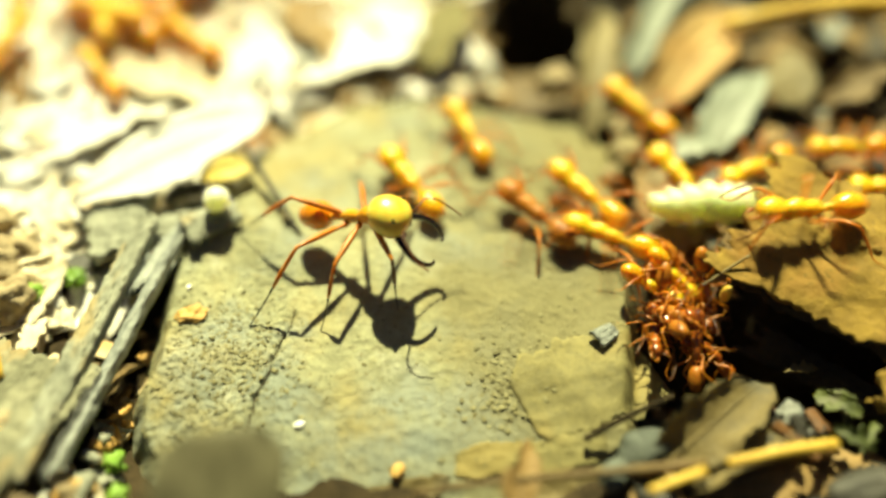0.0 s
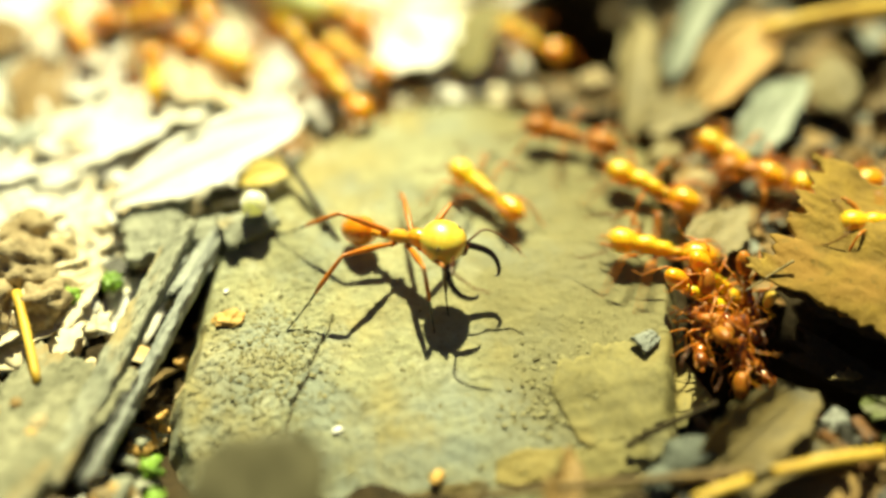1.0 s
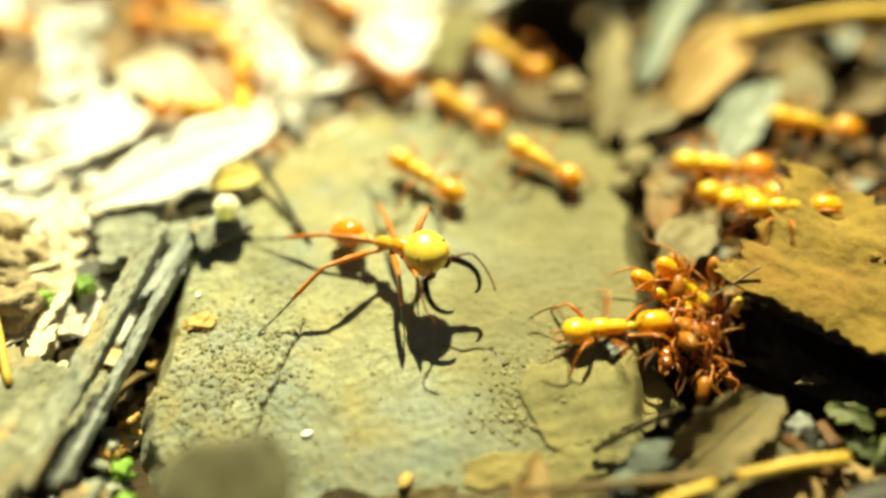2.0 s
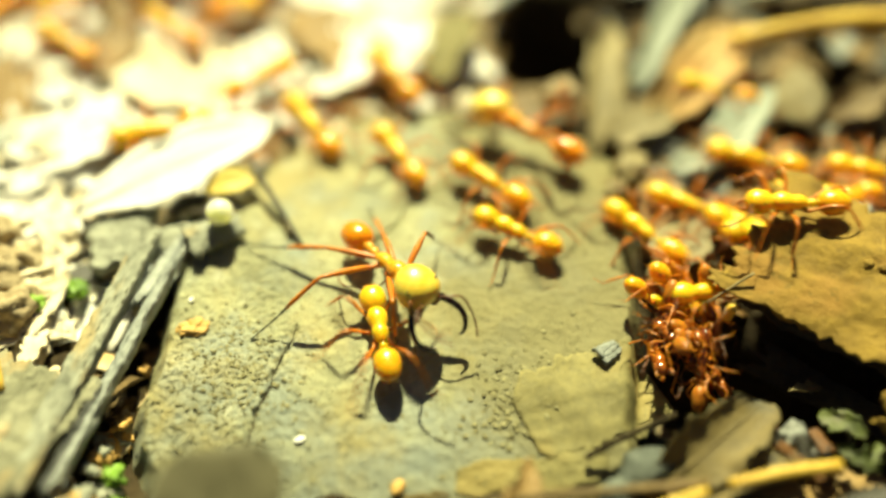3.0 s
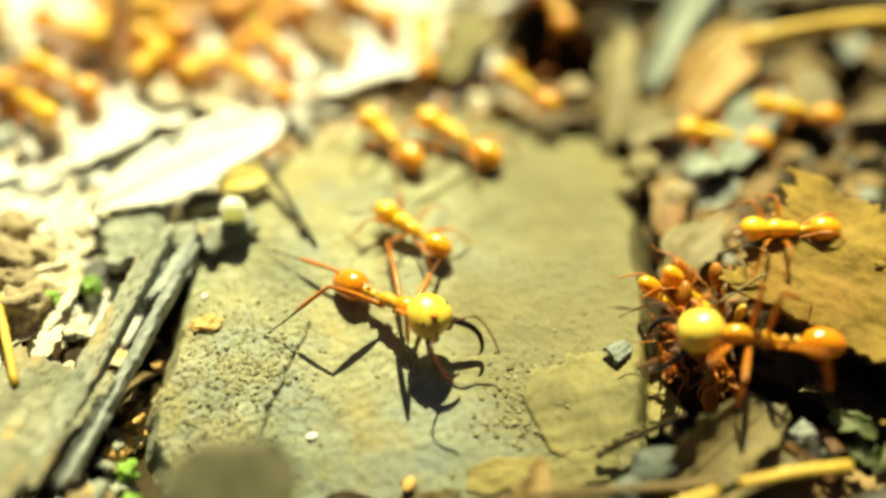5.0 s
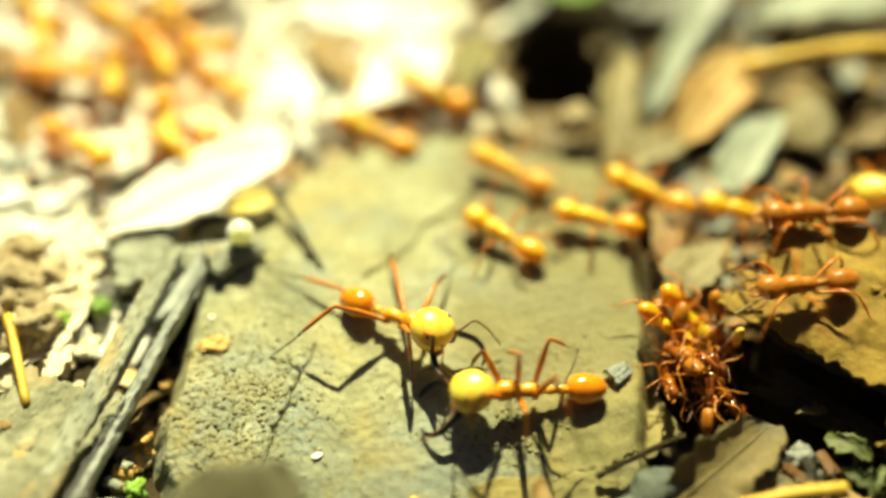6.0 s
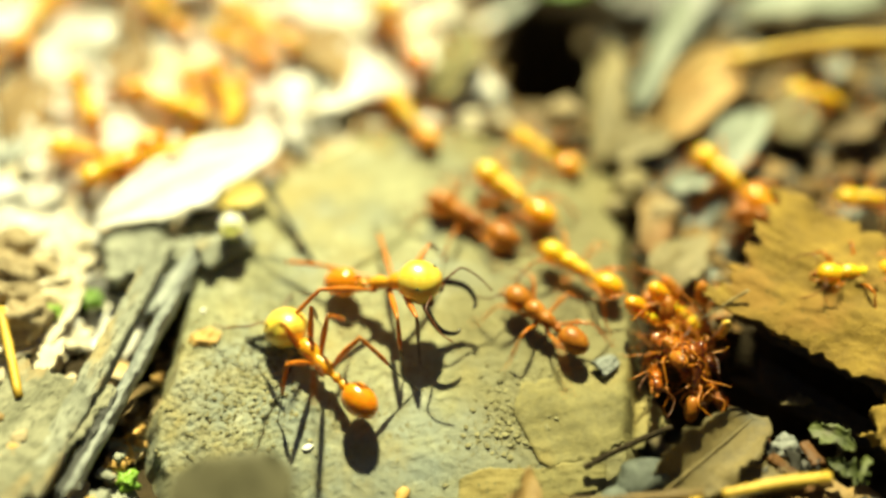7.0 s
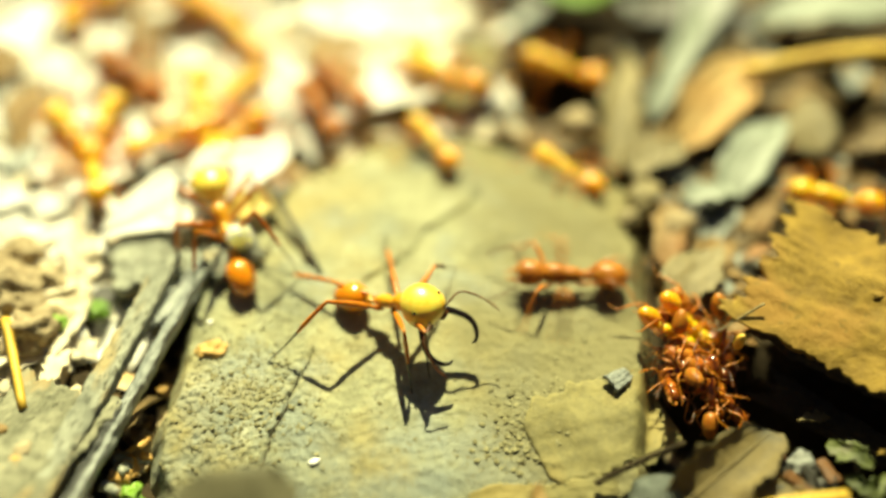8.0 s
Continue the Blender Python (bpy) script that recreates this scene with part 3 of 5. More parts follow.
def pose_at(root, t):
    """The pose that a keyed thing has at t seconds."""
    keys = root.animation_data
    v = {(c.data_path, c.array_index): c.evaluate(1 + t * FPS) for c in keys.action.layers[0].strips[0].channelbag(keys.action_slot).fcurves}
    place = Vector([v["location", i] for i in range(3)])
    turn = Quaternion([v["rotation_quaternion", i] for i in range(4)]).normalized()
    return Matrix.LocRotScale(place, turn, None)


def brace(root, times, foot):
    """Bends each leg so that its foot stands at foot(leg, seconds), in mm, while the body moves."""
    for limb in [o for o in root.children if "leg" in o.keys()]:
        leg, hip = limb["leg"], limb.location.copy()
        a, b = HIPS[leg // 2][1] * MM, HIPS[leg // 2][2] * MM
        thigh, shin = [], []
        for t in times:
            m = pose_at(root, t)
            goal = m.inverted() @ (Vector(foot(leg, t)) * MM) - hip
            up = m.to_3x3().inverted() @ Vector((0, 0, 1))
            d = min(max(goal.length, abs(a - b) * 1.1), (a + b) * 0.992)
            u = goal.normalized()
            v = (up - up.dot(u) * u).normalized()
            c = (a * a + d * d - b * b) / (2 * a * d)
            knee = a * (c * u + math.sqrt(max(0.0, 1 - c * c)) * v)
            x = knee.normalized()
            y = v.cross(u).normalized()
            z = x.cross(y)
            rest = (d * u - knee).normalized()
            turn = Matrix((x, y, z)).transposed().to_4x4()
            thigh.append((t, Matrix.Translation(hip) @ turn))
            shin.append((t, Matrix.Translation((a, 0, 0)) @ Matrix.Rotation(math.atan2(-rest.dot(z), rest.dot(x)), 4, "Y")))
        walk(limb, thigh)
        for piece in limb.children:
            walk(piece, shin)


def feel(root, seed):
    """Waves the antennae about their sockets."""
    rnd = random.Random(seed)
    for horn in [o for o in root.children_recursive if "horn" in o.keys()]:
        place, side = horn.location.copy(), horn["horn"]
        walk(horn, [(t / 5, pose(*place, 0, -rnd.uniform(-5, 45), side * rnd.uniform(-30, 25))) for t in range(41)])


# ---- the place ----
ground()
stone()

OLIVE = surface("olive_leaf", (0.15, 0.135, 0.058), (0.31, 0.27, 0.11), 0.7, 1400, 160, 0.9, 0.0003, (0.32, 0.255, 0.09), 0.3, fleck=(0.21, 0.185, 0.08))


def sand():
    """Loose grit half sunk in the stone: a dense gritty patch, a spill of grains, and strays."""
    seed_mesh = bmesh.new()
    bmesh.ops.create_icosphere(seed_mesh, subdivisions=2, radius=1)
    ball = [v.co.copy() for v in seed_mesh.verts]
    faces = [[v.index for v in f.verts] for f in seed_mesh.faces]
    seed_mesh.free()
    rnd = random.Random(5)
    verts, polys = [], []
    for k in range(2150):
        if k < 1150:
            x, y, big = rnd.gauss(-14.2, 2.7), rnd.gauss(-9.6, 3.2), 0.75
        elif k < 1620:
            x = rnd.gauss(5.0, 1.9)
            y, big = -11.0 + (x - 5.5) * 0.6 + rnd.gauss(0, 2.3), 1.0
        else:
            x, y, big = rnd.uniform(-19, 10), rnd.uniform(-18, 12), 0.6
        z, r = stone_height(x, y)
        if r > 0.95:
            continue
        s = big * (0.07 + 0.22 * rnd.random() ** 2.4)
        m = at(x, y, z - s * 0.06, rnd.uniform(-25, 25), rnd.uniform(-25, 25), rnd.uniform(0, 360)) @ Matrix.Diagonal((s * MM, s * MM * rnd.uniform(0.5, 1), s * MM * rnd.uniform(0.18, 0.38), 1))
        first = len(verts)
        verts.extend(m @ (c * (1 + 0.4 * rough(c.x * 1.6, c.y * 1.6, c.z * 1.6, k * 0.37))) for c in ball)
        polys.extend([first + i for i in f] for f in faces)
    me = bpy.data.meshes.new("sand_grains")
    me.from_pydata(verts, [], polys)
    me.polygons.foreach_set("use_smooth", [True] * len(me.polygons))
    me.materials.append(tinted(SAND, (0.5, 0.47, 0.4), (0.92, 0.9, 0.86)))
    return tagged(new("sand_grains", me), "fine tan and grey sand grains scattered on the stone", "sand", kind="stuff")


sand()

# left of the stone: split rotten wood and litter
chip("wood_slab", at(-28.9, -16.6, 0.2, 4, -6, -112), 15.5, 7.2, 1.2, DRIFT, "grey weathered wood slab with ragged edges on the soil", "wood", 3, dome=0.5, nu=110, nv=46)
chip("wood_plank", at(-23.55, -8.6, 0.75, 10, 2, -105), 21, 1.75, 0.9, SLAB, "long mossy grey plank of split wood", "wood", 5, jag=0.16, dome=0.2, nu=110, nv=22, taper=-0.1)
chip("wood_splinter", at(-21.35, -8.4, 0.05, 18, 2, -105.5), 18, 0.85, 0.8, STRIP, "long blue-grey splinter of split wood beside the stone", "wood", 8, jag=0.35, dome=0.15, nu=90, nv=12)
chip("wood_splinter", at(-20.0, -1.2, 0.2, 12, 0, -112), 6.5, 1.0, 0.7, STRIP, "short blue-grey splinter of wood beside the stone", "wood", 9, jag=0.35, dome=0.15)
# Black strip laid in the cleft; its colour stands for the gap's shade.
chip("wood_splinter", at(-23.4, -14.6, 0.05, 30, 2, -106), 7.0, 0.7, 0.6, BLACK_WOOD, "black jagged strip for the shade in the split wood's gap", "wood", 12, jag=0.5, dome=0.15, nu=50, nv=8)
# The black fibres colour in the shade between the grey wood strips.
for k in range(4):
    rnd = random.Random(80 + k)
    f = -14 + 3.6 * k
    chip("wood_splinter", at(-22.7 + 0.26 * (f + 8) + rnd.uniform(-0.2, 0.2), f, 0.45 + rnd.uniform(-0.15, 0.25), rnd.uniform(-30, 30), rnd.uniform(-4, 4), -106 + rnd.uniform(-4, 4)), rnd.uniform(3, 6), rnd.uniform(0.25, 0.5), 0.3,
         (BLACK_WOOD, STRIP)[k % 2], ("narrow black fibre for the shade in the wood's gap", "narrow blue-grey fibre of wood")[k % 2], "wood", 90 + k, jag=0.4, dome=0.1, nu=24, nv=6)
for k in range(12):
    rnd = random.Random(130 + k)
    x, y = rnd.uniform(-31, -26), rnd.uniform(-21, -11)
    crumb("litter_crumb", x, y, 1.0, (rnd.uniform(0.3, 0.8), rnd.uniform(0.3, 0.6), 0.25), (OCHRE, TAN_LEAF, CLOD)[k % 3], "small tan crumb lying on the wood slab", "crumb", k + 140, 50 * k, 0, 3, 0.5)
chip("wood_chip", at(-23.4, 1.6, 0.0, 6, -4, -80), 5.4, 4.4, 1.0, SLAB, "broad grey wood chip with a broken end", "wood", 6, jag=0.2)
chip("wood_chip", at(-20.2, 1.7, 0.0, -8, 5, 20), 4.6, 2.6, 0.8, SLAB, "small grey wood chip beside the pale leaf", "wood", 16, jag=0.25)
for k, (x, y, s) in enumerate(((-31.8, -1.5, 2.4), (-30.2, -4.6, 1.9), (-33.5, -5.0, 2.2), (-30.0, 0.6, 1.5), (-29.0, -2.8, 1.2), (-32.5, 2.0, 1.9), (-28.8, -5.6, 1.0), (-30.6, -2.2, 1.4))):
    crumb("soil_clod", x, y, ground_height(x, y) + s * 0.7, (s, s * 0.9, s * 0.85), CLOD, "pale crumbly clod of dry soil", "soil", k + 20, 40 * k, 0, 4, 0.55)
stick("grass_stalk", [(-31.5, -4.5, 1.2), (-30, -8, 1.0), (-28.6, -11.5, 0.7)], (0.34, 0.3), STRAW, "pale yellow dry grass stalk on the litter", "grass")
crumb("ochre_crumb", -17.1, -5.7, stone_height(-17.1, -5.7)[0] + 0.15, (0.9, 0.6, 0.26), OCHRE, "small ochre crumb lying on the stone", "crumb", 3, 20, 0, 4, 0.7)
crumb("ochre_crumb", -2.9, -16.6, stone_height(-2.9, -16.6)[0] + 0.15, (0.6, 0.4, 0.26), OCHRE, "small ochre crumb lying on the stone", "crumb", 4, 60)
crumb("white_flake", -9.3, -13.7, stone_height(-9.3, -13.7)[0] + 0.05, (0.4, 0.24, 0.1), FLAKE, "tiny glinting white flake on the stone", "flake", 2, 30)
crumb("white_flake", -17.6, -3.4, stone_height(-17.6, -3.4)[0] + 0.04, (0.22, 0.18, 0.1), FLAKE, "tiny white flake on the stone's edge", "flake", 6, 80)
for k in range(34):
    rnd = random.Random(40 + k)
    y = rnd.uniform(-20, -3)
    x = -21.3 + 0.2 * (y + 10) + rnd.uniform(-0.9, 1.0)
    s = rnd.uniform(0.45, 1.2)
    chip("litter_chip", at(x, y, ground_height(x, y) + rnd.uniform(0.4, 1.9), rnd.uniform(-35, 35), rnd.uniform(-30, 30), 63 * k), s * 2.2, s * 1.3, 0.3, (OCHRE, CLOD, TAN_LEAF, SLAB)[k % 4], "small tan chip of litter in the gap", "litter", k + 40, jag=0.4, nu=12, nv=6, dome=0.15)
for k, (x, y) in enumerate(((-21.0, -16.0), (-20.2, -18.8), (-26.0, -1.8), (-28.4, -3.8))):
    crumb("moss_tuft", x, y, ground_height(x, y) + 1.5, (0.7, 0.6, 0.5), GREEN, "tiny green moss tuft in the litter", "moss", k + 60, 50 * k, 0, 4, 0.8)

# the bleached leaf, the bud and the pale litter behind
dead_leaf(at(-26.9, 4.0, 1.0, 9, -4, 30.5), 15.8, 6.2, PALE_LEAF, "bleached white dead leaf lying beside the stone", 2, droop=0.05, ragged=0.15, blunt=0.45, broken=0.35)
chip("wood_chip", at(-16.6, 1.9, 0.9, 8, 4, 30), 4.2, 2.4, 0.4, SLAB, "small grey wood chip under the bud", "wood", 18, jag=0.25, nu=20, nv=10)
bud = crumb("bud", -16.05, 2.5, 2.45, (1.0, 0.95, 1.0), BUD, "pale green shiny bud resting on the litter", "bud", 5, 20, 0, 3, 0.12)
dead_leaf(at(-31.2, -7.0, -0.6, 8, -4, 48), 7.0, 4.4, CREAM_LEAF, "cream dead leaf with brown blotches beside the wood slab", 33, ragged=0.2, droop=0.08, blunt=0.45, broken=0.4)
dead_leaf(at(-28.2, -9.2, -0.2, -6, 4, 75), 3.8, 2.2, CREAM_LEAF, "small cream leaf piece against the wood slab", 35, rib=False, ragged=0.25, blunt=0.4, broken=0.5)
# Dark scrap put in for the gap's shade left of the bud.
dead_leaf(at(-20.6, 4.6, 0.2, 4, 0, 24), 3.4, 1.9, DARK_LEAF, "small dark scrap standing for the shade under the white leaf", 37, rib=False, ragged=0.25, blunt=0.4, broken=0.5)
stick("thin_twig", [(-15.4, 8.4, 1.4), (-13.6, 6.6, 1.3), (-12.2, 4.4, 0.9), (-11.2, 2.2, 0.4)], (0.24, 0.2), BEIGE_LEAF, "thin pale dry stalk leaning on the stone", "twig", 7)
dead_leaf(at(-18.0, 6.0, 1.0, 10, -6, 16), 4.4, 2.2, surface("yellow_leaf", (0.45, 0.33, 0.05), (0.66, 0.52, 0.12), 0.5), "small yellow-brown leaf scrap behind the bud", 7, rib=False)
stick("thin_twig", [(-14.8, 8.8, 1.6), (-13.0, 5.6, 1.4), (-11.6, 3.4, 0.9), (-10.2, 1.2, 0.2)], (0.2, 0.15), DARK_LEAF, "thin dark brown twig leaning on the stone", "twig", 7)
PALE_SPOTS = ((-34, 10, 30, 14, 9), (-26, 15, 10, 15, 9), (-17, 13.5, 75, 12, 7), (-14, 20, 20, 16, 10), (-30, 23, -20, 17, 10), (-38, 18, 60, 15, 9),
              (-9, 22, 60, 12, 8), (-21, 28, 5, 17, 9), (-38, 31, 15, 17, 10), (-14, 33, -10, 14, 9), (-3.5, 20, 100, 9, 5), (-26, 36, 30, 17, 10), (-44, 24, 40, 16, 9), (-12, 14.5, 25, 11, 6), (-5, 17.5, 40, 10, 6), (-38, 3, 20, 10, 7))
for k, (x, y, turn, length, width) in enumerate(PALE_SPOTS):
    dead_leaf(at(x, y, ground_height(x, y) + 0.5, (-5, 4, 6, -4)[k % 4], (-4, 3, -6)[k % 3], turn), length, width, (PALE_LEAF, CREAM_LEAF, PALE_LEAF)[k % 3],
              ("bleached pale dead leaf in bright sun", "cream dead leaf with brown blotches in bright sun")[k % 3 == 1], 70 + k, ragged=0.2, droop=0.08, blunt=0.4, broken=0.5)

# right of the stone: bark flake over a dark hollow
flake = tagged(new("bark_flake"), "ragged tan bark flake bridging a dark hollow", "bark")
flake.matrix_world = at(31.0, -5.4, 2.4, 10, 2, -33)
part("crust", plate(21, 10.4, 0.8, 21, jag=0.16, dome=0.5, taper=0.05, nu=90, nv=60, teeth=0.26, relief=0.5), BARK, flake, "rough tan outer crust")
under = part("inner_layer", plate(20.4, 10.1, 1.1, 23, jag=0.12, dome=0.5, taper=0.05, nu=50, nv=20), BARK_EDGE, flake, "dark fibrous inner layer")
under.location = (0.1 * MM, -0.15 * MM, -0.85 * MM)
crumb("bark_crumb", 28.3, -2.6, 3.5, (0.5, 0.4, 0.3), BARK, "small bark crumb on the bark flake", "crumb", 71)
crumb("bark_crumb", 29.2, -3.0, 3.5, (0.35, 0.3, 0.25), BARK, "small bark crumb on the bark flake", "crumb", 72)
# Added splinter, coloured near black to deepen the hollow's shade.
chip("bark_splinter", at(28.0, -10.2, -3.2, 30, 3, -34), 15, 2.0, 1.2, BARK_EDGE, "near-black splinter deepening the hollow's shade under the bark flake", "wood", 31, jag=0.3)
dead_leaf(at(13.8, -17.2, -0.4, 18, -10, 38), 8.8, 5.4, DULL_LEAF, "curled tan dead leaf at the hollow's edge", 41, cup=0.4, droop=0.2, blunt=0.35, broken=0.35, ragged=0.15)
dead_leaf(at(15.4, -18.4, -0.5, -14, -4, 26), 7.4, 3.6, DULL_LEAF, "dull tan leaf piece under the curled leaf", 46, rib=False, cup=0.2, ragged=0.15, blunt=0.3, broken=0.5)
draped_leaf(5.2, -12.6, 24, 10.2, 7.4, OLIVE, "thin olive dead leaf piece lying flat on the stone", 43, broken=0.3)
draped_leaf(0.8, -16.3, 7, 9.8, 2.5, OLIVE, "narrow olive leaf strip lying on the stone", 44, broken=0.35)
draped_leaf(-6.0, -18.2, 8, 6.4, 1.6, DULL_LEAF, "dull brown leaf strip at the stone's front", 48, broken=0.4)
draped_leaf(5.6, -18.4, 12, 6.2, 2.6, DULL_LEAF, "dull brown leaf piece at the stone's front", 49, broken=0.4)
draped_leaf(0.4, -19.2, -6, 5.0, 2.2, BROWN_LEAF, "torn brown leaf piece at the stone's front", 50, broken=0.5)
# Near-black strip stands in for the gap shadow along the olive leaf.
stick("rotten_twig", [(9.0, -15.1, -0.9), (10.4, -14.5, -0.4), (12.4, -13.6, 0.0), (14.8, -12.6, 0.3)], (0.2, 0.22), SOIL, "black strip drawing the gap's shadow beside the stone", "twig", 8, 0.5)
stick("straw_stalk", [(17.4, -17.9, 0.9), (19.2, -17.5, 1.0), (21.2, -17.1, 1.1), (24.3, -16.6, 1.0)], (0.34, 0.44), STRAW, "golden dry straw stalk across the litter", "straw", 10)
stick("straw_stalk", [(12.4, -19.8, 0.9), (14.2, -19.1, 1.0), (15.9, -18.5, 1.0)], (0.3, 0.36), STRAW, "short golden straw stalk on the litter", "straw", 10)
crumb("yellow_seed", 18.75, -6.0, 2.5, (0.3, 0.38, 1.0), STRAW, "small bright yellow seed at the bark flake's tip", "seed", 75, 20, 12, 3, 0.2)
stick("thin_twig", [(17.6, -4.4, 1.4), (19.0, -3.9, 2.3), (20.6, -3.4, 3.4)], (0.07, 0.1), BEIGE_LEAF, "short thin twig against the bark flake", "twig", 7)
stick("dark_twig", [(-1.9, -19.2, -0.4), (1.5, -18.9, 0.0), (5.7, -18.5, 0.3), (11.7, -18.1, 0.5), (16.2, -17.7, 0.6)], (0.18, 0.36), BROWN_LEAF, "long thin brown twig lying across the front", "twig", 9, 0.9)
dead_leaf(at(4.2, -20.8, -0.2, 10, -12, 72), 4.6, 2.6, TAN_LEAF, "small tan leaf scrap at the stone's front", 47, rib=False, cup=0.3, ragged=0.25, blunt=0.35, broken=0.5)
crumb("grey_pebble", 12.6, -16.0, -0.5, (1.9, 1.3, 0.8), PEBBLE, "smooth grey pebble beside the twig", "pebble", 51, 20)
crumb("grey_pebble", 10.6, -17.8, -0.6, (1.2, 0.9, 0.7), PEBBLE, "small grey pebble beside the twig", "pebble", 52, 70)
crumb("pale_pebble", 22.3, -13.5, -0.5, (0.95, 0.85, 0.7), CHALK, "small pale grey pebble in the litter", "pebble", 53, 20, 0, 4, 0.4)
crumb("grey_pebble", 26.5, -18.8, -0.6, (3.0, 1.5, 1.0), DARK_LEAF, "dark pebble at the litter's front", "pebble", 54, 10)
chip("grey_flake", at(10.9, -7.5, 0.0, 14, 10, 40), 1.7, 1.2, 0.35, STRIP, "tiny blue-grey flake with a dark rim on the stone", "flake", 61, jag=0.35, nu=14, nv=8, dome=0.1)
GREENERY = ((24.2, -11.8, -0.6, -35, 3.3, 1.9), (23.0, -9.4, -1.4, 10, 2.2, 1.2), (24.9, -14.6, -0.4, -25, 2.6, 1.7), (26.6, -16.0, -0.3, 60, 1.9, 1.2), (26.0, -13.6, -1.0, 80, 1.6, 0.9), (24.0, -14.2, -1.2, 130, 1.5, 0.8))
for k, (x, y, z, turn, length, width) in enumerate(GREENERY):
    dead_leaf(at(x, y, z, (12, -8)[k % 2], (-8, 10, 4)[k % 3], turn), length, width, (HALF_GREEN, DULL_LEAF, HALF_GREEN)[k % 3], ("half-green leaf scrap in the dark hollow", "dull tan leaf scrap in the dark hollow", "half-green leaf scrap in the dark hollow")[k % 3],
              300 + k, rib=False, cup=0.3, droop=0.15, ragged=0.4, blunt=0.35, broken=0.75)
for k in range(20):
    rnd = random.Random(340 + k)
    x, y = rnd.uniform(20.4, 24.5), rnd.uniform(-16.4, -13.2)
    chip("litter_chip", at(x, y, rnd.uniform(-1.2, -0.3), rnd.uniform(-30, 30), rnd.uniform(-30, 30), 47 * k), rnd.uniform(0.9, 2.0), rnd.uniform(0.5, 1.1), 0.25, (RUST, DARK_LEAF, RUST, DARK_LEAF, BROWN_LEAF)[k % 5],
         "rust-brown chip of litter by the straw stalk", "litter", k + 350, jag=0.4, nu=12, nv=6, dome=0.15)
chip("bark_piece", at(31.4, -13.2, 0.6, 8, 4, -38), 6.8, 4.6, 0.8, BARK, "golden piece of bark beside the hollow", "bark", 45, jag=0.3)
for k in range(16):
    rnd = random.Random(100 + k)
    x, y = rnd.uniform(14, 20), rnd.uniform(-12, -6.5)
    chip("litter_chip", at(x, y, ground_height(x, y) + rnd.uniform(0.3, 1.4), rnd.uniform(-30, 30), rnd.uniform(-30, 30), rnd.uniform(0, 360)), rnd.uniform(1.2, 3.2), rnd.uniform(0.4, 0.9), 0.3,
         (PEBBLE, BLACK_WOOD, DARK_LEAF, CLOD)[k % 4], "small splinter of dark litter in the hollow", "litter", k, jag=0.3, nu=12, nv=6, dome=0.1)

dead_leaf(at(15.2, -1.2, 0.0, 6, -8, 58), 6.2, 4.4, BEIGE_LEAF, "beige dead leaf lying between stone and bark", 96, rib=False, cup=0.15, blunt=0.4, broken=0.4, ragged=0.15)
dead_leaf(at(14.6, 3.2, -0.2, -4, -6, 70), 5.6, 3.4, TAN_LEAF, "tan dead leaf lying beside the stone", 97, rib=False, cup=0.2, blunt=0.4, broken=0.4, ragged=0.15)

# behind on the right: leaves, stalks and the dark hole
dead_leaf(at(16.4, 14.6, 0.0, 12, -11, 51), 12.6, 6.4, BUFF_LEAF, "buff dead leaf tilted on the litter", 81, cup=0.25, blunt=0.45, broken=0.4, ragged=0.15)
dead_leaf(at(19.8, 9.4, 0.0, 4, -6, 57), 10.4, 5.0, ASH_LEAF, "smooth grey-green dead leaf on the litter", 82, blunt=0.45, broken=0.4)
dead_leaf(at(17.0, 9.2, 0.2, 5, -4, 20), 3.8, 2.6, ASH_LEAF, "small grey-green leaf piece on the litter", 89, rib=False, blunt=0.3, broken=0.5)
dead_leaf(at(15.0, 18.4, 0.5, 10, -8, 65), 13.5, 3.0, ASH_LEAF, "narrow ash-grey dead leaf beside the hole", 78, cup=0.3, blunt=0.3, broken=0.3)
dead_leaf(at(27.6, 14.4, 0.3, -4, -14, 88), 5.6, 3.9, BEIGE_LEAF, "pointed yellow-grey dry leaf on the litter", 83, cup=0.2, waist=0.7)
dead_leaf(at(29.8, 14.8, 0.0, 6, -14, 30), 6.8, 4.4, BROWN_LEAF, "brown dead leaf behind the bark flake", 84, cup=0.4, blunt=0.4, broken=0.5)
dead_leaf(at(25.0, 30.6, 1.0, -6, -6, 4), 13, 6, ASH_LEAF, "grey dead leaf behind the straw stalk", 85, blunt=0.4, broken=0.4)
dead_leaf(at(18.6, 26, 0.4, 6, -10, 70), 12, 5, GREY_LEAF, "long grey dead leaf beside the hole", 86, blunt=0.3, broken=0.4)
dead_leaf(at(12.8, 13.0, -0.2, 8, -5, 30), 5.5, 4, BEIGE_LEAF, "small beige dead leaf beside the stone", 87, blunt=0.3, broken=0.5)
dead_leaf(at(-1.5, 19.5, 0.2, -5, -6, 65), 8, 5, OLIVE, "olive dead leaf at the hole's rim", 88, blunt=0.3, broken=0.5)
dead_leaf(at(11.4, 12.4, -0.5, 4, -5, 80), 14.5, 4.0, BEIGE_LEAF, "narrow curled beige dead leaf past the hole", 79, cup=0.5, droop=0.12, blunt=0.6, broken=0.5, ragged=0.25)
stick("straw_stalk", [(22.8, 21.6, 2.4), (27, 22.5, 2.9), (32, 23.3, 3.1), (37, 23.6, 2.9), (43, 23.4, 2.4)], (0.55, 0.95), STRAW, "thick golden straw stalk over the litter", "straw", 10)
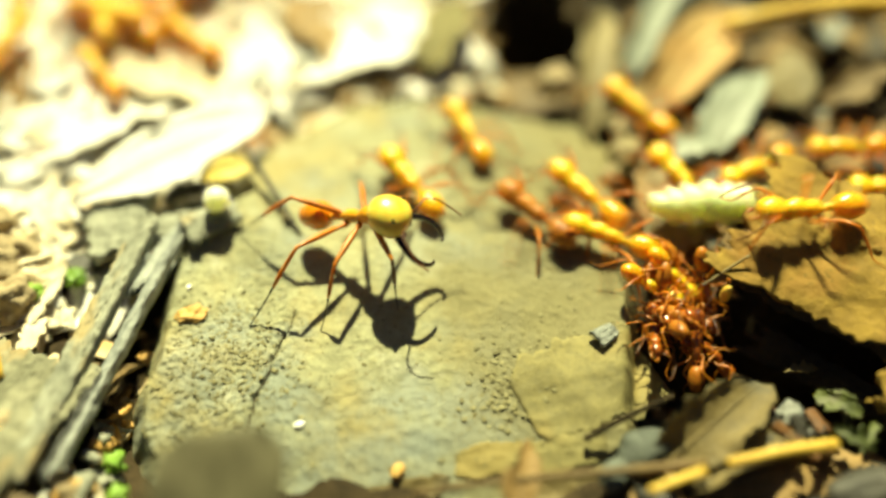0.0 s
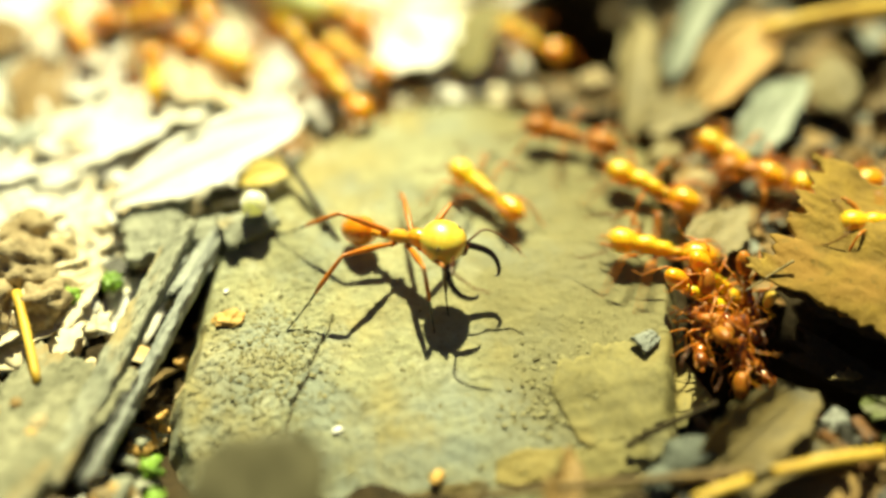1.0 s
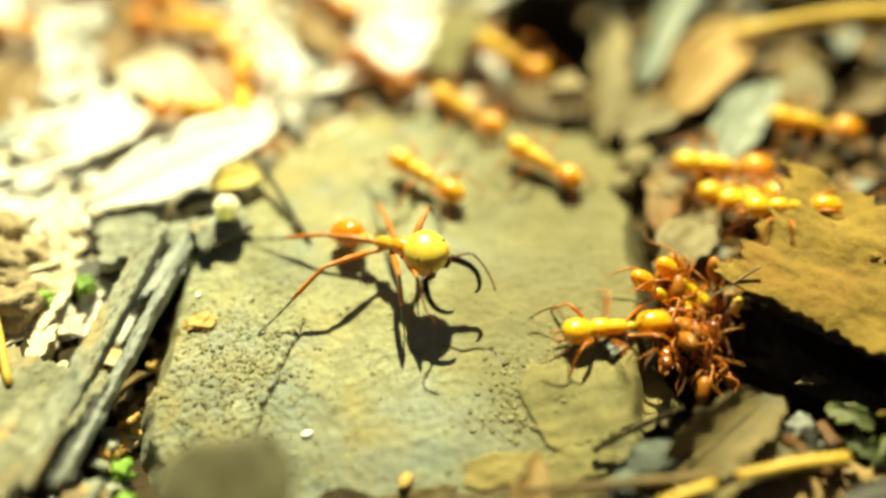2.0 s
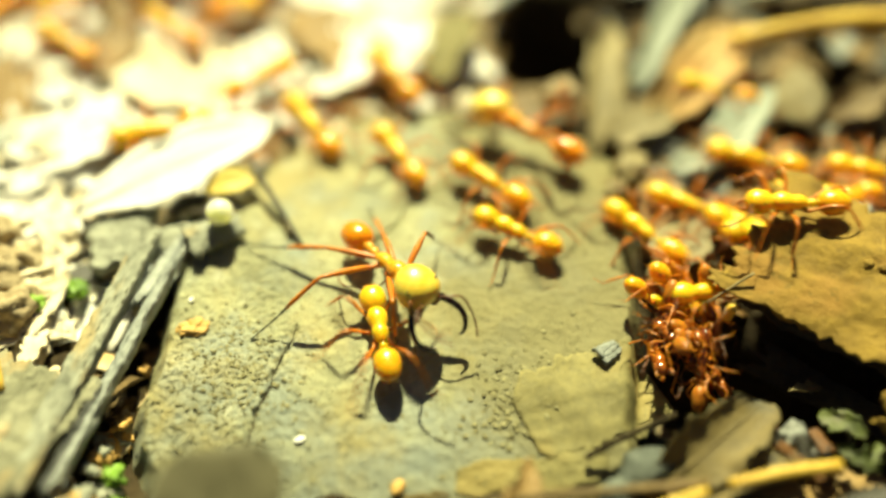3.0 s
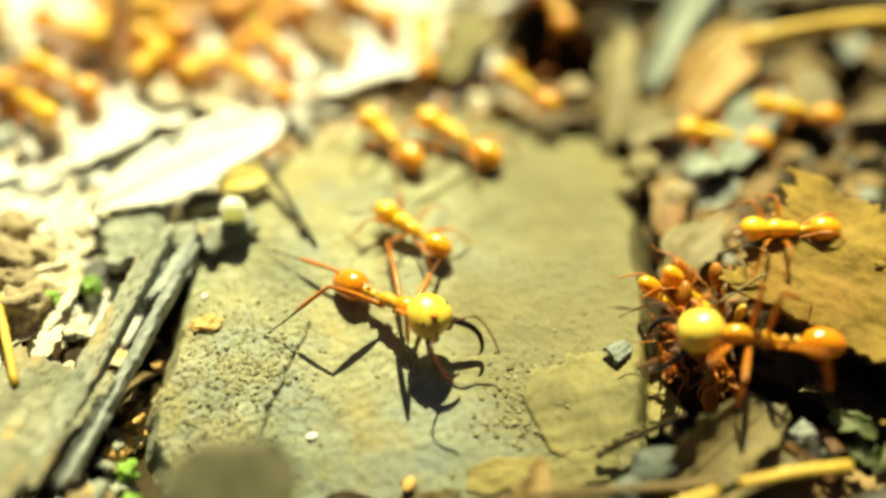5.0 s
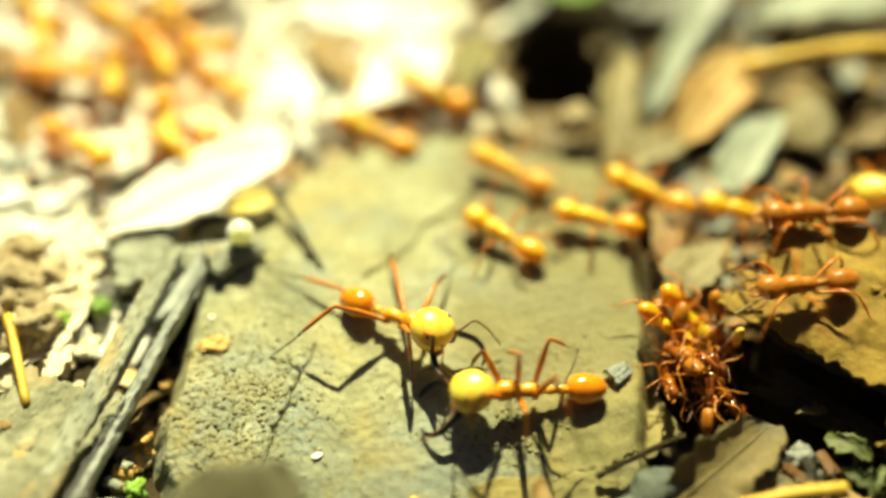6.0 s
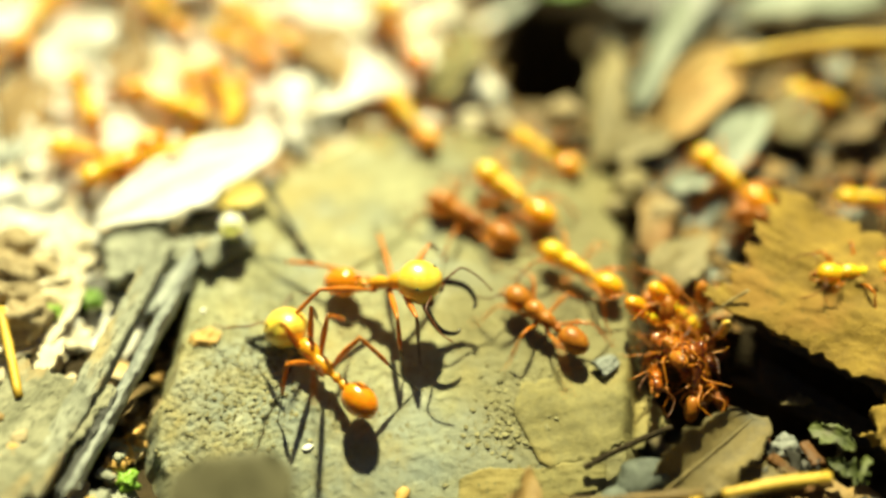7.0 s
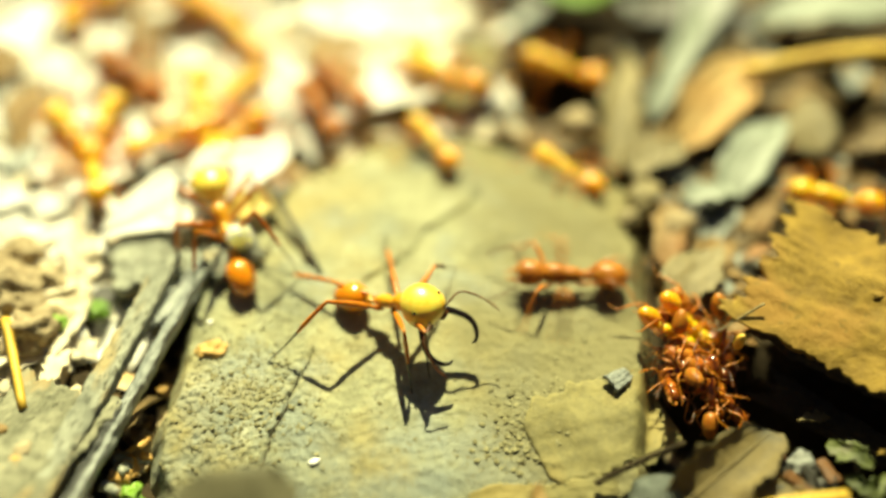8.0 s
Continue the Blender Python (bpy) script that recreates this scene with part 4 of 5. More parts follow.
for k, (x, y, s) in enumerate(((9.0, 17.6, 1.6), (13.9, 9.9, 1.5), (16.2, 7.0, 1.5), (12.6, 7.6, 0.9))):
    crumb("cream_pebble", x, y, (-0.4 if k else 0.0), (s, s * 0.85, s * 0.7), (CLOD, BEIGE_LEAF)[k % 2], "rounded cream lump of dry soil among the leaves", "pebble", 91 + k, 30 + 50 * k, 0, 4, 0.35)
fresh = link("green_leaf", blade(7, 4.5, 4, nu=14, nv=8), GREEN)
fresh.matrix_world = at(6.6, 34.1, 1.0, 30, -5, 4)
tagged(fresh, "small fresh green leaf behind the hole", "leaf")
dead_leaf(at(-12.4, -30.6, 1.6, 0, -31, 90), 12.6, 8.6, surface("dull_olive_leaf", (0.075, 0.068, 0.036), (0.17, 0.155, 0.085), 0.7), "dull olive-brown dead leaf bent up at the front", 95, cup=0.1, droop=0.05, blunt=0.15, broken=0.15)
crumb("grey_pebble", -12.8, -27.5, 0.0, (2.6, 2.2, 2.0), PEBBLE, "grey pebble propping up a dead leaf", "pebble", 56, 30)

LITTER = ((BROWN_LEAF, "small brown dead leaf scrap on the soil"), (TAN_LEAF, "small tan dead leaf scrap on the soil"), (GREY_LEAF, "small grey dead leaf scrap on the soil"),
          (DARK_LEAF, "small dark rotted leaf scrap on the soil"), (CREAM_LEAF, "small cream dead leaf scrap on the soil"), (PALE_LEAF, "small bleached leaf scrap on the soil"))


def scatter(count, xs, ys, kinds, sizes, seed, joined=False):
    """Leaf scraps strewn on the soil, clear of the stone and the hole; those far off are one mass."""
    rnd = random.Random(seed)
    mass = bmesh.new() if joined else None
    for k in range(count):
        x, y = rnd.uniform(*xs), rnd.uniform(*ys)
        length, turn, kind = rnd.uniform(*sizes), rnd.uniform(0, 360), rnd.choice(kinds)
        lean, dip, lift, wide = rnd.uniform(-16, 16), rnd.uniform(-14, 10), rnd.uniform(0.1, 0.8), rnd.uniform(0.4, 0.7)
        shape = dict(cup=rnd.uniform(0.05, 0.4), droop=rnd.uniform(0.05, 0.25), ragged=0.2, nu=16, nv=8, blunt=rnd.choice((0.25, 0.4, 0.7)), broken=rnd.uniform(0.2, 0.7))
        cx, cy = x + 0.5 * length * math.cos(radians(turn)), y + 0.5 * length * math.sin(radians(turn))
        if kind in (0, 3) and -46 < cx < 0 and 0 < cy < 46:
            continue
        if stone_height(cx, cy)[1] < (1.02 if cy > 8 else 1.1) or math.hypot(cx - 8.2, (cy - 27) * 0.75) < 5.0 or (17 < cx < 36 and -16 < cy < -3) or math.hypot((cx - 33) / 4.6, (cy - 20.2) / 3.2) < 1:
            continue
        m = at(x, y, ground_height(cx, cy) + lift, lean, dip, turn)
        if not joined:
            dead_leaf(m, length, length * wide, LITTER[kind][0], LITTER[kind][1], seed + k, rib=length > 5, **shape)
            continue
        shape["nu"], shape["nv"] = 8, 4
        bm = blade(length, length * wide, seed + k, **shape)
        bm.transform(m)
        me = bpy.data.meshes.new("scrap")
        bm.to_mesh(me)
        bm.free()
        had = len(mass.faces)
        mass.from_mesh(me)
        bpy.data.meshes.remove(me)
        mass.faces.ensure_lookup_table()
        for f in mass.faces[had:]:
            f.material_index = kind
    if joined:
        ob = link("leaf_litter", mass, LITTER[0][0])
        for material, text in LITTER[1:]:
            ob.data.materials.append(material)
        tagged(ob, "scattered scraps of brown and pale dead leaves", "leaf litter", kind="stuff")


scatter(90, (13, 42), (-3, 36), (0, 1, 0, 2, 3, 1), (2.2, 6), 200)
scatter(40, (12, 19), (-4, 22), (0, 1, 1, 2), (2, 5), 230)
scatter(40, (-6, 8), (15, 34), (1, 4, 1, 2, 1), (2.5, 6), 260, True)
scatter(90, (-42, 2), (7, 36), (4, 5, 5, 5, 4, 2), (2, 5), 400, True)
scatter(26, (12, 34), (-26, -14), (3, 3, 3, 0), (2, 5), 600)
scatter(50, (-40, -22), (-8, 9), (4, 5, 5), (3, 7), 650)
scatter(40, (-34, -18), (1.5, 7), (4, 5, 5), (2, 4), 640)
scatter(26, (-40, -18), (-26, -6), (4, 4, 2, 5), (2, 6), 700)
scatter(420, (-70, 70), (-60, 80), (0, 1, 0, 3), (4, 11), 800, True)
scatter(1500, (-50, 2), (6, 46), (4, 5, 5, 4, 5, 2, 5, 1, 5), (1.2, 4.0), 900, True)
scatter(330, (12, 40), (-3, 30), (0, 1, 1, 2, 0), (1.2, 3.0), 940, True)
scatter(220, (-6, 7), (14, 32), (4, 1, 1, 1), (1.5, 4), 950, True)
scatter(130, (-42, -21), (-9, 8), (4, 5, 4, 4), (1.5, 3.5), 970, True)

# ---- ants ----
PALE_WORKER = worker(AMBER, AMBER, AMBER_TAIL, "amber worker ant running along the trail")
DARK_WORKER = worker(AMBER_DARK, AMBER_DARK, AMBER_DARK, "russet worker ant walking on the stone")
SOLDIER = soldier(SOLDIER_SHELL, CREAM_HEAD, GASTER, "amber soldier ant with cream head and long black mandibles")
CHAIN_WORKER = worker(CHAIN_SHELL, CHAIN_SHELL, AMBER_DARK, "dark red worker ant clinging in a living chain", 0.8)
for limb in limbs(CHAIN_WORKER):
    limb.scale = (0.72, 0.72, 0.72)
used = set()


def take(model, m):
    """The model itself first, then copies of it."""
    if model.name in used:
        made = copy_thing(model, m)
        for o in (made, *made.children_recursive):
            o.animation_data_clear()
        grown = random.Random(len(bpy.data.objects)).uniform(0.88, 1.1) if model is not SOLDIER else 1.0
        made.scale = (grown, grown, grown)
        return made
    used.add(model.name)
    model.matrix_basis = m
    return model


def footing(x, y):
    """Height of what an ant treads on: the bark flake, the stone or the litter."""
    c, s = math.cos(radians(-33)), math.sin(radians(-33))
    along, across = (x - 31.0) * c + (y + 5.4) * s, (y + 5.4) * c - (x - 31.0) * s
    on_bark = max(0.0, min(1.0, (1.14 - max(abs(along) / 10.5, abs(across) / 5.1)) / 0.14))
    z, r = stone_height(x, y)
    z = z if r < 0.97 else max(ground_height(x, y) + 0.6, -0.8)
    return z + on_bark * (3.4 + 0.17 * across - 0.03 * along - z)


def ticks(a, b, beat):
    n = max(1, int((b - a) / beat))
    return [a + i * beat for i in range(n + 1)]


def march(kind, track):
    """A worker on its way along the track (seconds, x, y in mm), in step before and after it too."""
    first, last = track[0], track[-1]
    second, before = track[1], track[-2]

    def pace(a, b):
        v = Vector(((b[1] - a[1]) / (b[0] - a[0]), (b[2] - a[2]) / (b[0] - a[0])))
        return v * min(1.0, 38 / max(v.length, 1e-6)) if v.length > 12 else v * (12 / max(v.length, 1e-6))
    v0, v1 = pace(first, second), pace(before, last)
    v1 = Vector((min(v1.x, -6), max(v1.y, 0.55 * abs(v1.x))))
    v1 *= min(1.0, 34 / v1.length)
    entry = Vector((48, 3 + 0.7 * max(0.0, first[2])))
    v0 = (Vector(first[1:]) - entry).normalized() * max(20, min(v0.length, 34))
    way = [tuple(p) for p in track]
    for step in (0.5, 1.0, 8.0):
        t = max(0.0, first[0] - step)
        if t < way[0][0] - 0.05:
            way.insert(0, (t, first[1] - v0.x * (first[0] - t), first[2] - v0.y * (first[0] - t)))
    for step in (0.5, 1.0, 8.0):
        t = min(8.0, last[0] + step)
        if t > way[-1][0] + 0.05:
            way.append((t, last[1] + v1.x * (t - last[0]), last[2] + v1.y * (t - last[0])))
    rows = []
    for i, (t, x, y) in enumerate(way):
        a, b = way[max(0, i - 2)], way[min(len(way) - 1, i + 2)]
        turn = math.degrees(math.atan2(b[2] - a[2], b[1] - a[1]))
        turn -= 9 if 100 < turn < 180 else 0
        rows.append((t, at(x, y - 0.5 * max(0.0, footing(x, y)), footing(x, y) + 1.5, 0, -3, turn)))
    root = take(PALE_WORKER if kind == "pale" else DARK_WORKER, rows[0][1])
    walk(root, rows)
    a, b = max(0.0, first[0] - 0.5), min(8.0, last[0] + 0.5)
    stride(root, sorted({0.0, 8.0, *ticks(a, b, 2 / 30)}))


def patrol(rows, steps, nod=35, half=3.55):
    """A soldier: seconds, x, y, z of its middle in mm, heading and pitch in degrees; it walks during the steps, its head bowed."""
    keys = [(t, at(x, y, z, 0, -pitch, turn)) for t, x, y, z, turn, pitch in rows]
    root = take(SOLDIER, keys[0][1])
    walk(root, keys)
    for o in root.children:
        if o.name.startswith("head"):
            o.matrix_basis = at(half, 0, 0.1, 0, nod)
        elif o.name.startswith("gaster"):
            o.matrix_basis = at(-half, 0, 0)
    beat = 0.32

    def tread(leg, k):
        side = -1 if leg % 2 else 1
        m = pose_at(root, max(0.0, min(8.0, (k + 0.25 - 0.5 * ((leg + leg // 2) % 2)) * beat)))
        p = m @ Vector((HIPS[leg // 2][3] * MM, side * HIPS[leg // 2][4] * MM, -2.5 * MM)) * 1000
        return Vector((p.x, p.y, footing(p.x, p.y)))

    def foot(leg, t):
        u = t / beat + 0.5 * ((leg + leg // 2) % 2)
        k = math.floor(u)
        s = max(0.0, 2 * (u - k) - 1)
        return tread(leg, k).lerp(tread(leg, k + 1), s) + Vector((0, 0, 1.0 * math.sin(math.pi * s)))
    brace(root, [0.0, *ticks(*steps, 0.08), 8.0] if steps[1] < 7.9 else [0.0, *ticks(steps[0], 8.0, 0.08)], foot)
    feel(root, len(bpy.data.objects))


def guard(rows, heads, feet):
    """The soldier that keeps its footing on the stone: the rows give also its length from head to gaster; heads: seconds, nod and turn of the head."""
    root = take(SOLDIER, at(0, 0, 0))
    walk(root, [(t, at(x, y, z, 0, -pitch, turn)) for t, x, y, z, turn, pitch, length in rows])
    half = [(t, max(3.25, min(3.9, length / 2))) for t, *rest, length in rows]
    for o in root.children:
        if o.name.startswith("head"):
            walk(o, [(t, at(np.interp(t, *zip(*half)), 0, 0.1, 0, nod, turn)) for t, nod, turn in heads])
        elif o.name.startswith("gaster"):
            walk(o, [(t, at(-h, 0, 0)) for t, h in half])

    def foot(leg, t):
        x, y = (np.interp(t, [r[0] for r in feet[leg]], [r[i] for r in feet[leg]]) for i in (1, 2))
        going = [min(1.0, (t - p[0]) / (q[0] - p[0])) for p, q in zip(feet[leg], feet[leg][1:]) if p[0] < t < q[0] and p[1:] != q[1:]]
        return x, y, stone_height(x, y)[0] + (1.2 * math.sin(math.pi * going[0]) if going else 0.0)
    brace(root, ticks(0.0, 8.0, 0.1), foot)
    feel(root, 12)


def mill(rnd):
    """A worker in the crowd far up the trail: it runs to and fro within the crowd."""
    x, y, turn = rnd.uniform(-40, -15), rnd.uniform(15, 31), rnd.uniform(0, 360)
    rows = []
    for i in range(17):
        rows.append((i / 2, at(x, y, ground_height(x, y) + 2.6, 0, -3, turn)))
        home = math.degrees(math.atan2(23 - y, -28 - x))
        off = (home - turn + 180) % 360 - 180
        turn += max(-60, min(60, rnd.uniform(-45, 45) + off * max(0.0, min(1.0, math.hypot(x + 28, y - 23) / 8 - 1))))
        step = rnd.uniform(1.5, 5.0)
        x, y = x + step * math.cos(radians(turn)), y + step * math.sin(radians(turn))
    root = take(PALE_WORKER, rows[0][1])
    walk(root, rows)
    stride(root, ticks(0.0, 8.0, 0.2))


def cling(x, y, z, rx, ry, rz, model, seed):
    """A worker in the living chain beside the stone: it holds on and sways a little."""
    rnd = random.Random(seed)
    rows = [(t / 2, at(x + rnd.uniform(-0.15, 0.15), y + rnd.uniform(-0.15, 0.15), z, rx + rnd.uniform(-5, 5), ry + rnd.uniform(-5, 5), rz + rnd.uniform(-6, 6))) for t in range(17)]
    root = take(model, rows[0][1])
    root.scale = (0.76, 0.76, 0.76)
    walk(root, rows)


def carry(name, size, material, label, rows, rings):
    """A load of prey borne along: a ringed body."""
    bm = bmesh.new()
    n = rings * 4
    way = [(size[0] * (i / n - 0.5), 0, 0.12 * math.sin(i * 0.5)) for i in range(n + 1)]
    girth = [size[1] * max(0.06, (1 - abs(2 * i / n - 1) ** 2.4)) ** 0.5 * (1 - 0.3 * abs(math.sin(math.pi * i / 4 + 0.8))) for i in range(n + 1)]
    ob = tagged(link(name, tube(bm, way, girth, 12), material), label, "prey")
    walk(ob, [(t, at(x, y, z, 0, 4, turn)) for t, x, y, z, turn in rows])


def motions():
    guard([(0.0, -6.2, -0.5, 4.1, -26, 25, 6.5), (0.5, -6.6, -1.1, 3.9, -40, 24, 6.7), (1.0, -5.6, -1.0, 3.0, -30, 21, 7.4), (1.5, -4.9, -1.0, 2.9, -29, 23, 7.5), (3.0, -4.1, -2.2, 2.9, -54, 14, 7.7), (3.5, -3.8, -3.6, 2.6, -43, 13, 8.0),
           (4.0, -4.9, -5.4, 2.3, -45, 15, 7.0), (4.5, -4.7, -5.2, 1.9, -39, 15, 7.2), (6.0, -4.6, -4.4, 1.9, -32, 12, 6.5), (6.5, -4.6, -3.8, 2.5, -23, 22, 6.5), (7.0, -4.9, -2.9, 2.9, -19, 23, 6.5), (7.5, -4.9, -3.1, 2.6, -24, 23, 6.5), (8.0, -5.1, -3.2, 2.5, -28, 24, 6.5)],
          [(0.0, 48, 12), (0.5, 40, -6), (1.0, 38, -8), (1.5, 40, -16), (3.0, 36, 2), (3.5, 34, -8), (4.0, 26, 14), (4.5, 36, -4), (6.0, 32, -6), (6.5, 36, -20), (7.0, 40, -10), (7.5, 36, -14), (8.0, 40, -18)],
          {0: ((0.0, -1.4, 4.6), (0.7, -1.4, 4.6), (1.0, -0.8, 3.4), (2.0, -0.8, 3.4), (2.4, -0.4, 1.9), (8.0, -0.4, 1.9)), 1: ((0.0, -3.1, -5.2), (0.6, -3.1, -5.2), (0.9, -2.3, -5.3), (2.2, -2.3, -5.3), (2.5, -2.0, -7.4), (8.0, -2.0, -7.4)),
           2: ((0.0, -6.2, 6.5), (8.0, -6.2, 6.5)), 3: ((0.0, -8.2, -7.0), (0.2, -8.2, -7.0), (0.4, -6.8, -6.8), (0.7, -6.8, -6.8), (0.9, -3.2, -6.6), (2.0, -3.2, -6.6), (2.3, -3.1, -8.7), (8.0, -3.1, -8.7)),
           4: ((0.0, -14.8, 1.4), (8.0, -14.8, 1.4)), 5: ((0.0, -13.0, -6.6), (8.0, -13.0, -6.6))})
    patrol([(0.0, 100, -20, 2.6, 172, 6), (4.2, 32.1, -10.9, 5.5, 166, 8), (4.4, 27.1, -7.8, 5.5, 169, 9), (4.6, 25.0, -8.1, 5.2, 170, 5), (5.2, 16.0, -9.0, 2.6, 176, 0), (5.8, 7.0, -9.6, 1.3, 184, 6), (6.0, 4.7, -9.8, 1.1, 188, 7), (6.1, 2.5, -10.9, 0.9, 184, 8), (6.2, 0.6, -11.8, 0.6, 181, 9), (6.4, -2.6, -13.3, 0.2, 175, 11), (6.5, -3.1, -13.5, 0.2, 169, 12), (6.6, -4.3, -12.6, 0.5, 162, 10), (6.8, -6.4, -10.9, 0.9, 148, 6), (7.0, -8.5, -8.8, 1.3, 134, 2), (7.2, -10.3, -6.5, 1.4, 127, 4), (7.4, -12.0, -4.2, 1.5, 121, 6), (7.6, -13.6, -1.7, 1.7, 118, 8), (7.8, -15.2, 0.9, 2.2, 117, 13), (8.0, -17.1, 3.2, 2.2, 113, 17)], (4.0, 7.9), 30, 3.9)
    patrol([(0.0, 70, 4, 1.8, 174, 5), (2.3, 27, 3.6, 2.2, 172, 5), (2.8, 13.1, 9.6, 2.1, 134, 4), (2.9, 11.3, 11.0, 2.0, 131, 2), (3.0, 6.2, 11.6, 1.9, 144, 3), (3.1, 2.1, 15.2, 1.5, 126, 0), (3.2, -0.9, 18.9, 1.3, 133, 3), (4.0, -20, 36, 1.5, 135, 5), (8.0, -110, 120, 0.5, 135, 5)], (2.0, 4.0))
    patrol([(0.0, 160, 12, 1.0, 180, 5), (5.6, 50, 8, 2.2, 180, 8), (6.0, 33.7, 7.2, 2.3, 181, 8), (6.1, 24.2, 5.4, 2.4, 176, 8), (6.2, 19.2, 3.4, 2.5, 176, 8), (6.4, 14.1, 5.0, 2.4, 143, 6), (6.5, 10.8, 7.4, 2.2, 126, 4), (6.6, 7.5, 11.3, 1.9, 120, 1), (6.8, 0.6, 18.9, 1.4, 113, 2), (7.4, -12, 38, 1.5, 120, 5), (8.0, -28, 60, 0.5, 120, 5)], (5.6, 7.4))
    carry("grub", (9.0, 1.75), GRUB, "fat pale green grub carried by worker ants",
          [(0.0, 19.0, 2.0, 2.6, 178), (0.1, 14.4, 4.2, 2.6, 150), (0.2, 12.6, 6.4, 2.6, 130), (0.3, 7.3, 10.4, 2.6, 134), (0.4, 3.5, 13.5, 2.6, 132), (0.5, -0.5, 15.9, 2.6, 135), (0.6, -3.7, 17.7, 2.6, 135),
           (0.7, -6.8, 19.8, 2.6, 140), (1.2, -22, 32, 1.6, 140), (8.0, -200, 180, 0.6, 140)], 7)
    carry("grub", (2.8, 1.0), FLAKE, "small white grub carried by worker ants",
          [(0.0, 110, 3, 1.2, 180), (3.0, 28.5, 3.2, 2.2, 170), (3.3, 11.2, 6.4, 2.2, 160), (3.5, 3.1, 7.6, 2.2, 140), (3.7, -1.1, 15.7, 2.2, 120), (4.2, -12, 30, 1.4, 120), (8.0, -80, 140, 0.6, 120)], 5)
    for k in range(13):
        rnd = random.Random(300 + k)
        cling(rnd.uniform(14.2, 18.4), -2.2 - k * 0.56, 0.2 + rnd.uniform(-1.0, 0.6), rnd.uniform(-60, 60), rnd.choice((-1, 1)) * rnd.uniform(20, 60), rnd.uniform(0, 360), PALE_WORKER if k < 5 and k % 2 else CHAIN_WORKER, 330 + k)
    march("pale", [(0.0, -2.3, 5.2), (0.1, -4.9, 7.9), (0.2, -6.6, 9.9), (0.3, -7.8, 11.9)])
    march("pale", [(0.0, 1.9, 10.9), (0.1, -1.3, 16.3), (0.2, -4.8, 20.8)])
    march("pale", [(0.0, 15.3, 13.7), (0.1, 10.6, 17.2), (0.2, 6.4, 21.5)])
    march("pale", [(0.0, 10.5, 4.0), (0.1, 6.3, 8.0), (0.2, 2.2, 10.9), (0.3, -2.1, 14.4), (0.4, -5.9, 18.1)])
    march("dark", [(0.0, 6.7, 2.2), (0.1, 2.6, 4.7), (0.2, -0.1, 7.4), (0.3, -2.7, 10.5)])
    march("pale", [(0.0, 11.8, -0.1), (0.1, 7.2, 1.0), (0.2, 4.3, 1.7), (0.3, 1.9, 2.9), (0.4, 0.0, 5.1), (0.5, -2.0, 8.3), (0.6, -5.4, 12.1)])
    march("pale", [(0.0, 17.8, 6.1), (0.1, 15.5, 9.1), (0.2, 12.7, 11.6), (0.3, 9.9, 12.4), (0.4, 7.9, 12.7), (0.5, 5.3, 14.3), (0.6, 1.5, 16.8), (0.7, -2.6, 19.7)])
    march("pale", [(0.0, 23.4, 7.4), (0.1, 21.1, 5.1), (0.2, 18.9, 4.6), (0.3, 15.5, 6.2), (0.4, 11.4, 8.7), (0.5, 7.2, 11.5), (0.6, 2.5, 13.6)])
    march("pale", [(0.0, 30.7, 9.5), (0.1, 28.0, 9.3), (0.2, 24.8, 8.9), (0.3, 22.3, 9.6), (0.4, 20.4, 11.2), (0.5, 18.0, 13.6), (0.6, 14.7, 16.7), (0.7, 11.6, 19.3), (0.8, 8.8, 20.4), (0.9, 6.5, 21.3), (1.0, 4.3, 22.5), (1.1, 1.1, 24.0)])
    march("pale", [(0.2, 17.9, 0.3), (0.3, 12.4, -0.5), (0.4, 7.5, -0.3), (0.5, 2.8, 1.1), (0.6, -1.3, 4.2), (0.7, -4.3, 8.3), (0.8, -7.3, 12.8), (1.0, -10.9, 16.5)])
    march("pale", [(0.3, 26.6, 0.4), (0.4, 23.1, 0.8), (0.5, 20.3, 0.3), (0.6, 17.2, -0.4), (0.7, 12.8, -0.1), (0.8, 8.3, 1.0), (0.9, 4.2, 2.3), (1.0, 0.4, 4.8), (1.1, -3.8, 8.9), (1.2, -8.3, 12.9)])
    march("pale", [(0.7, 23.7, 0.1), (0.8, 19.0, 0.2), (0.9, 15.9, -0.3), (1.0, 12.4, -0.7), (1.1, 8.1, -0.4), (1.2, 4.9, 0.9), (1.3, 1.9, 3.3), (1.4, -1.5, 5.9), (1.5, -4.6, 8.7), (1.6, -8.3, 12.3)])
    march("pale", [(0.8, 17.1, 4.5), (0.9, 15.1, 4.6), (1.0, 12.4, 5.3), (1.1, 8.9, 6.8), (1.2, 4.1, 9.4), (1.3, -1.5, 12.8), (1.4, -6.2, 15.9)])
    march("pale", [(0.8, 23.0, 8.2), (0.9, 21.5, 8.0), (1.0, 19.3, 8.8), (1.1, 16.0, 11.1), (1.2, 12.3, 14.4), (1.3, 8.3, 16.8), (1.4, 4.8, 18.2), (1.5, 2.1, 19.5), (1.6, -0.5, 21.3)])
    march("pale", [(1.0, 26.0, 6.4), (1.1, 24.7, 5.4), (1.2, 22.7, 4.8), (1.3, 20.4, 5.0), (1.4, 18.4, 5.8), (1.5, 16.2, 6.9), (1.6, 13.1, 8.4)])
    march("pale", [(1.2, 28.5, 9.5), (1.3, 24.5, 9.8), (1.4, 21.7, 11.2), (1.5, 19.3, 13.0), (1.6, 16.4, 14.6)])
    march("dark", [(1.0, 6.8, 10.7), (1.1, 4.3, 13.6), (1.2, 1.5, 16.6), (1.3, -1.5, 19.7)])
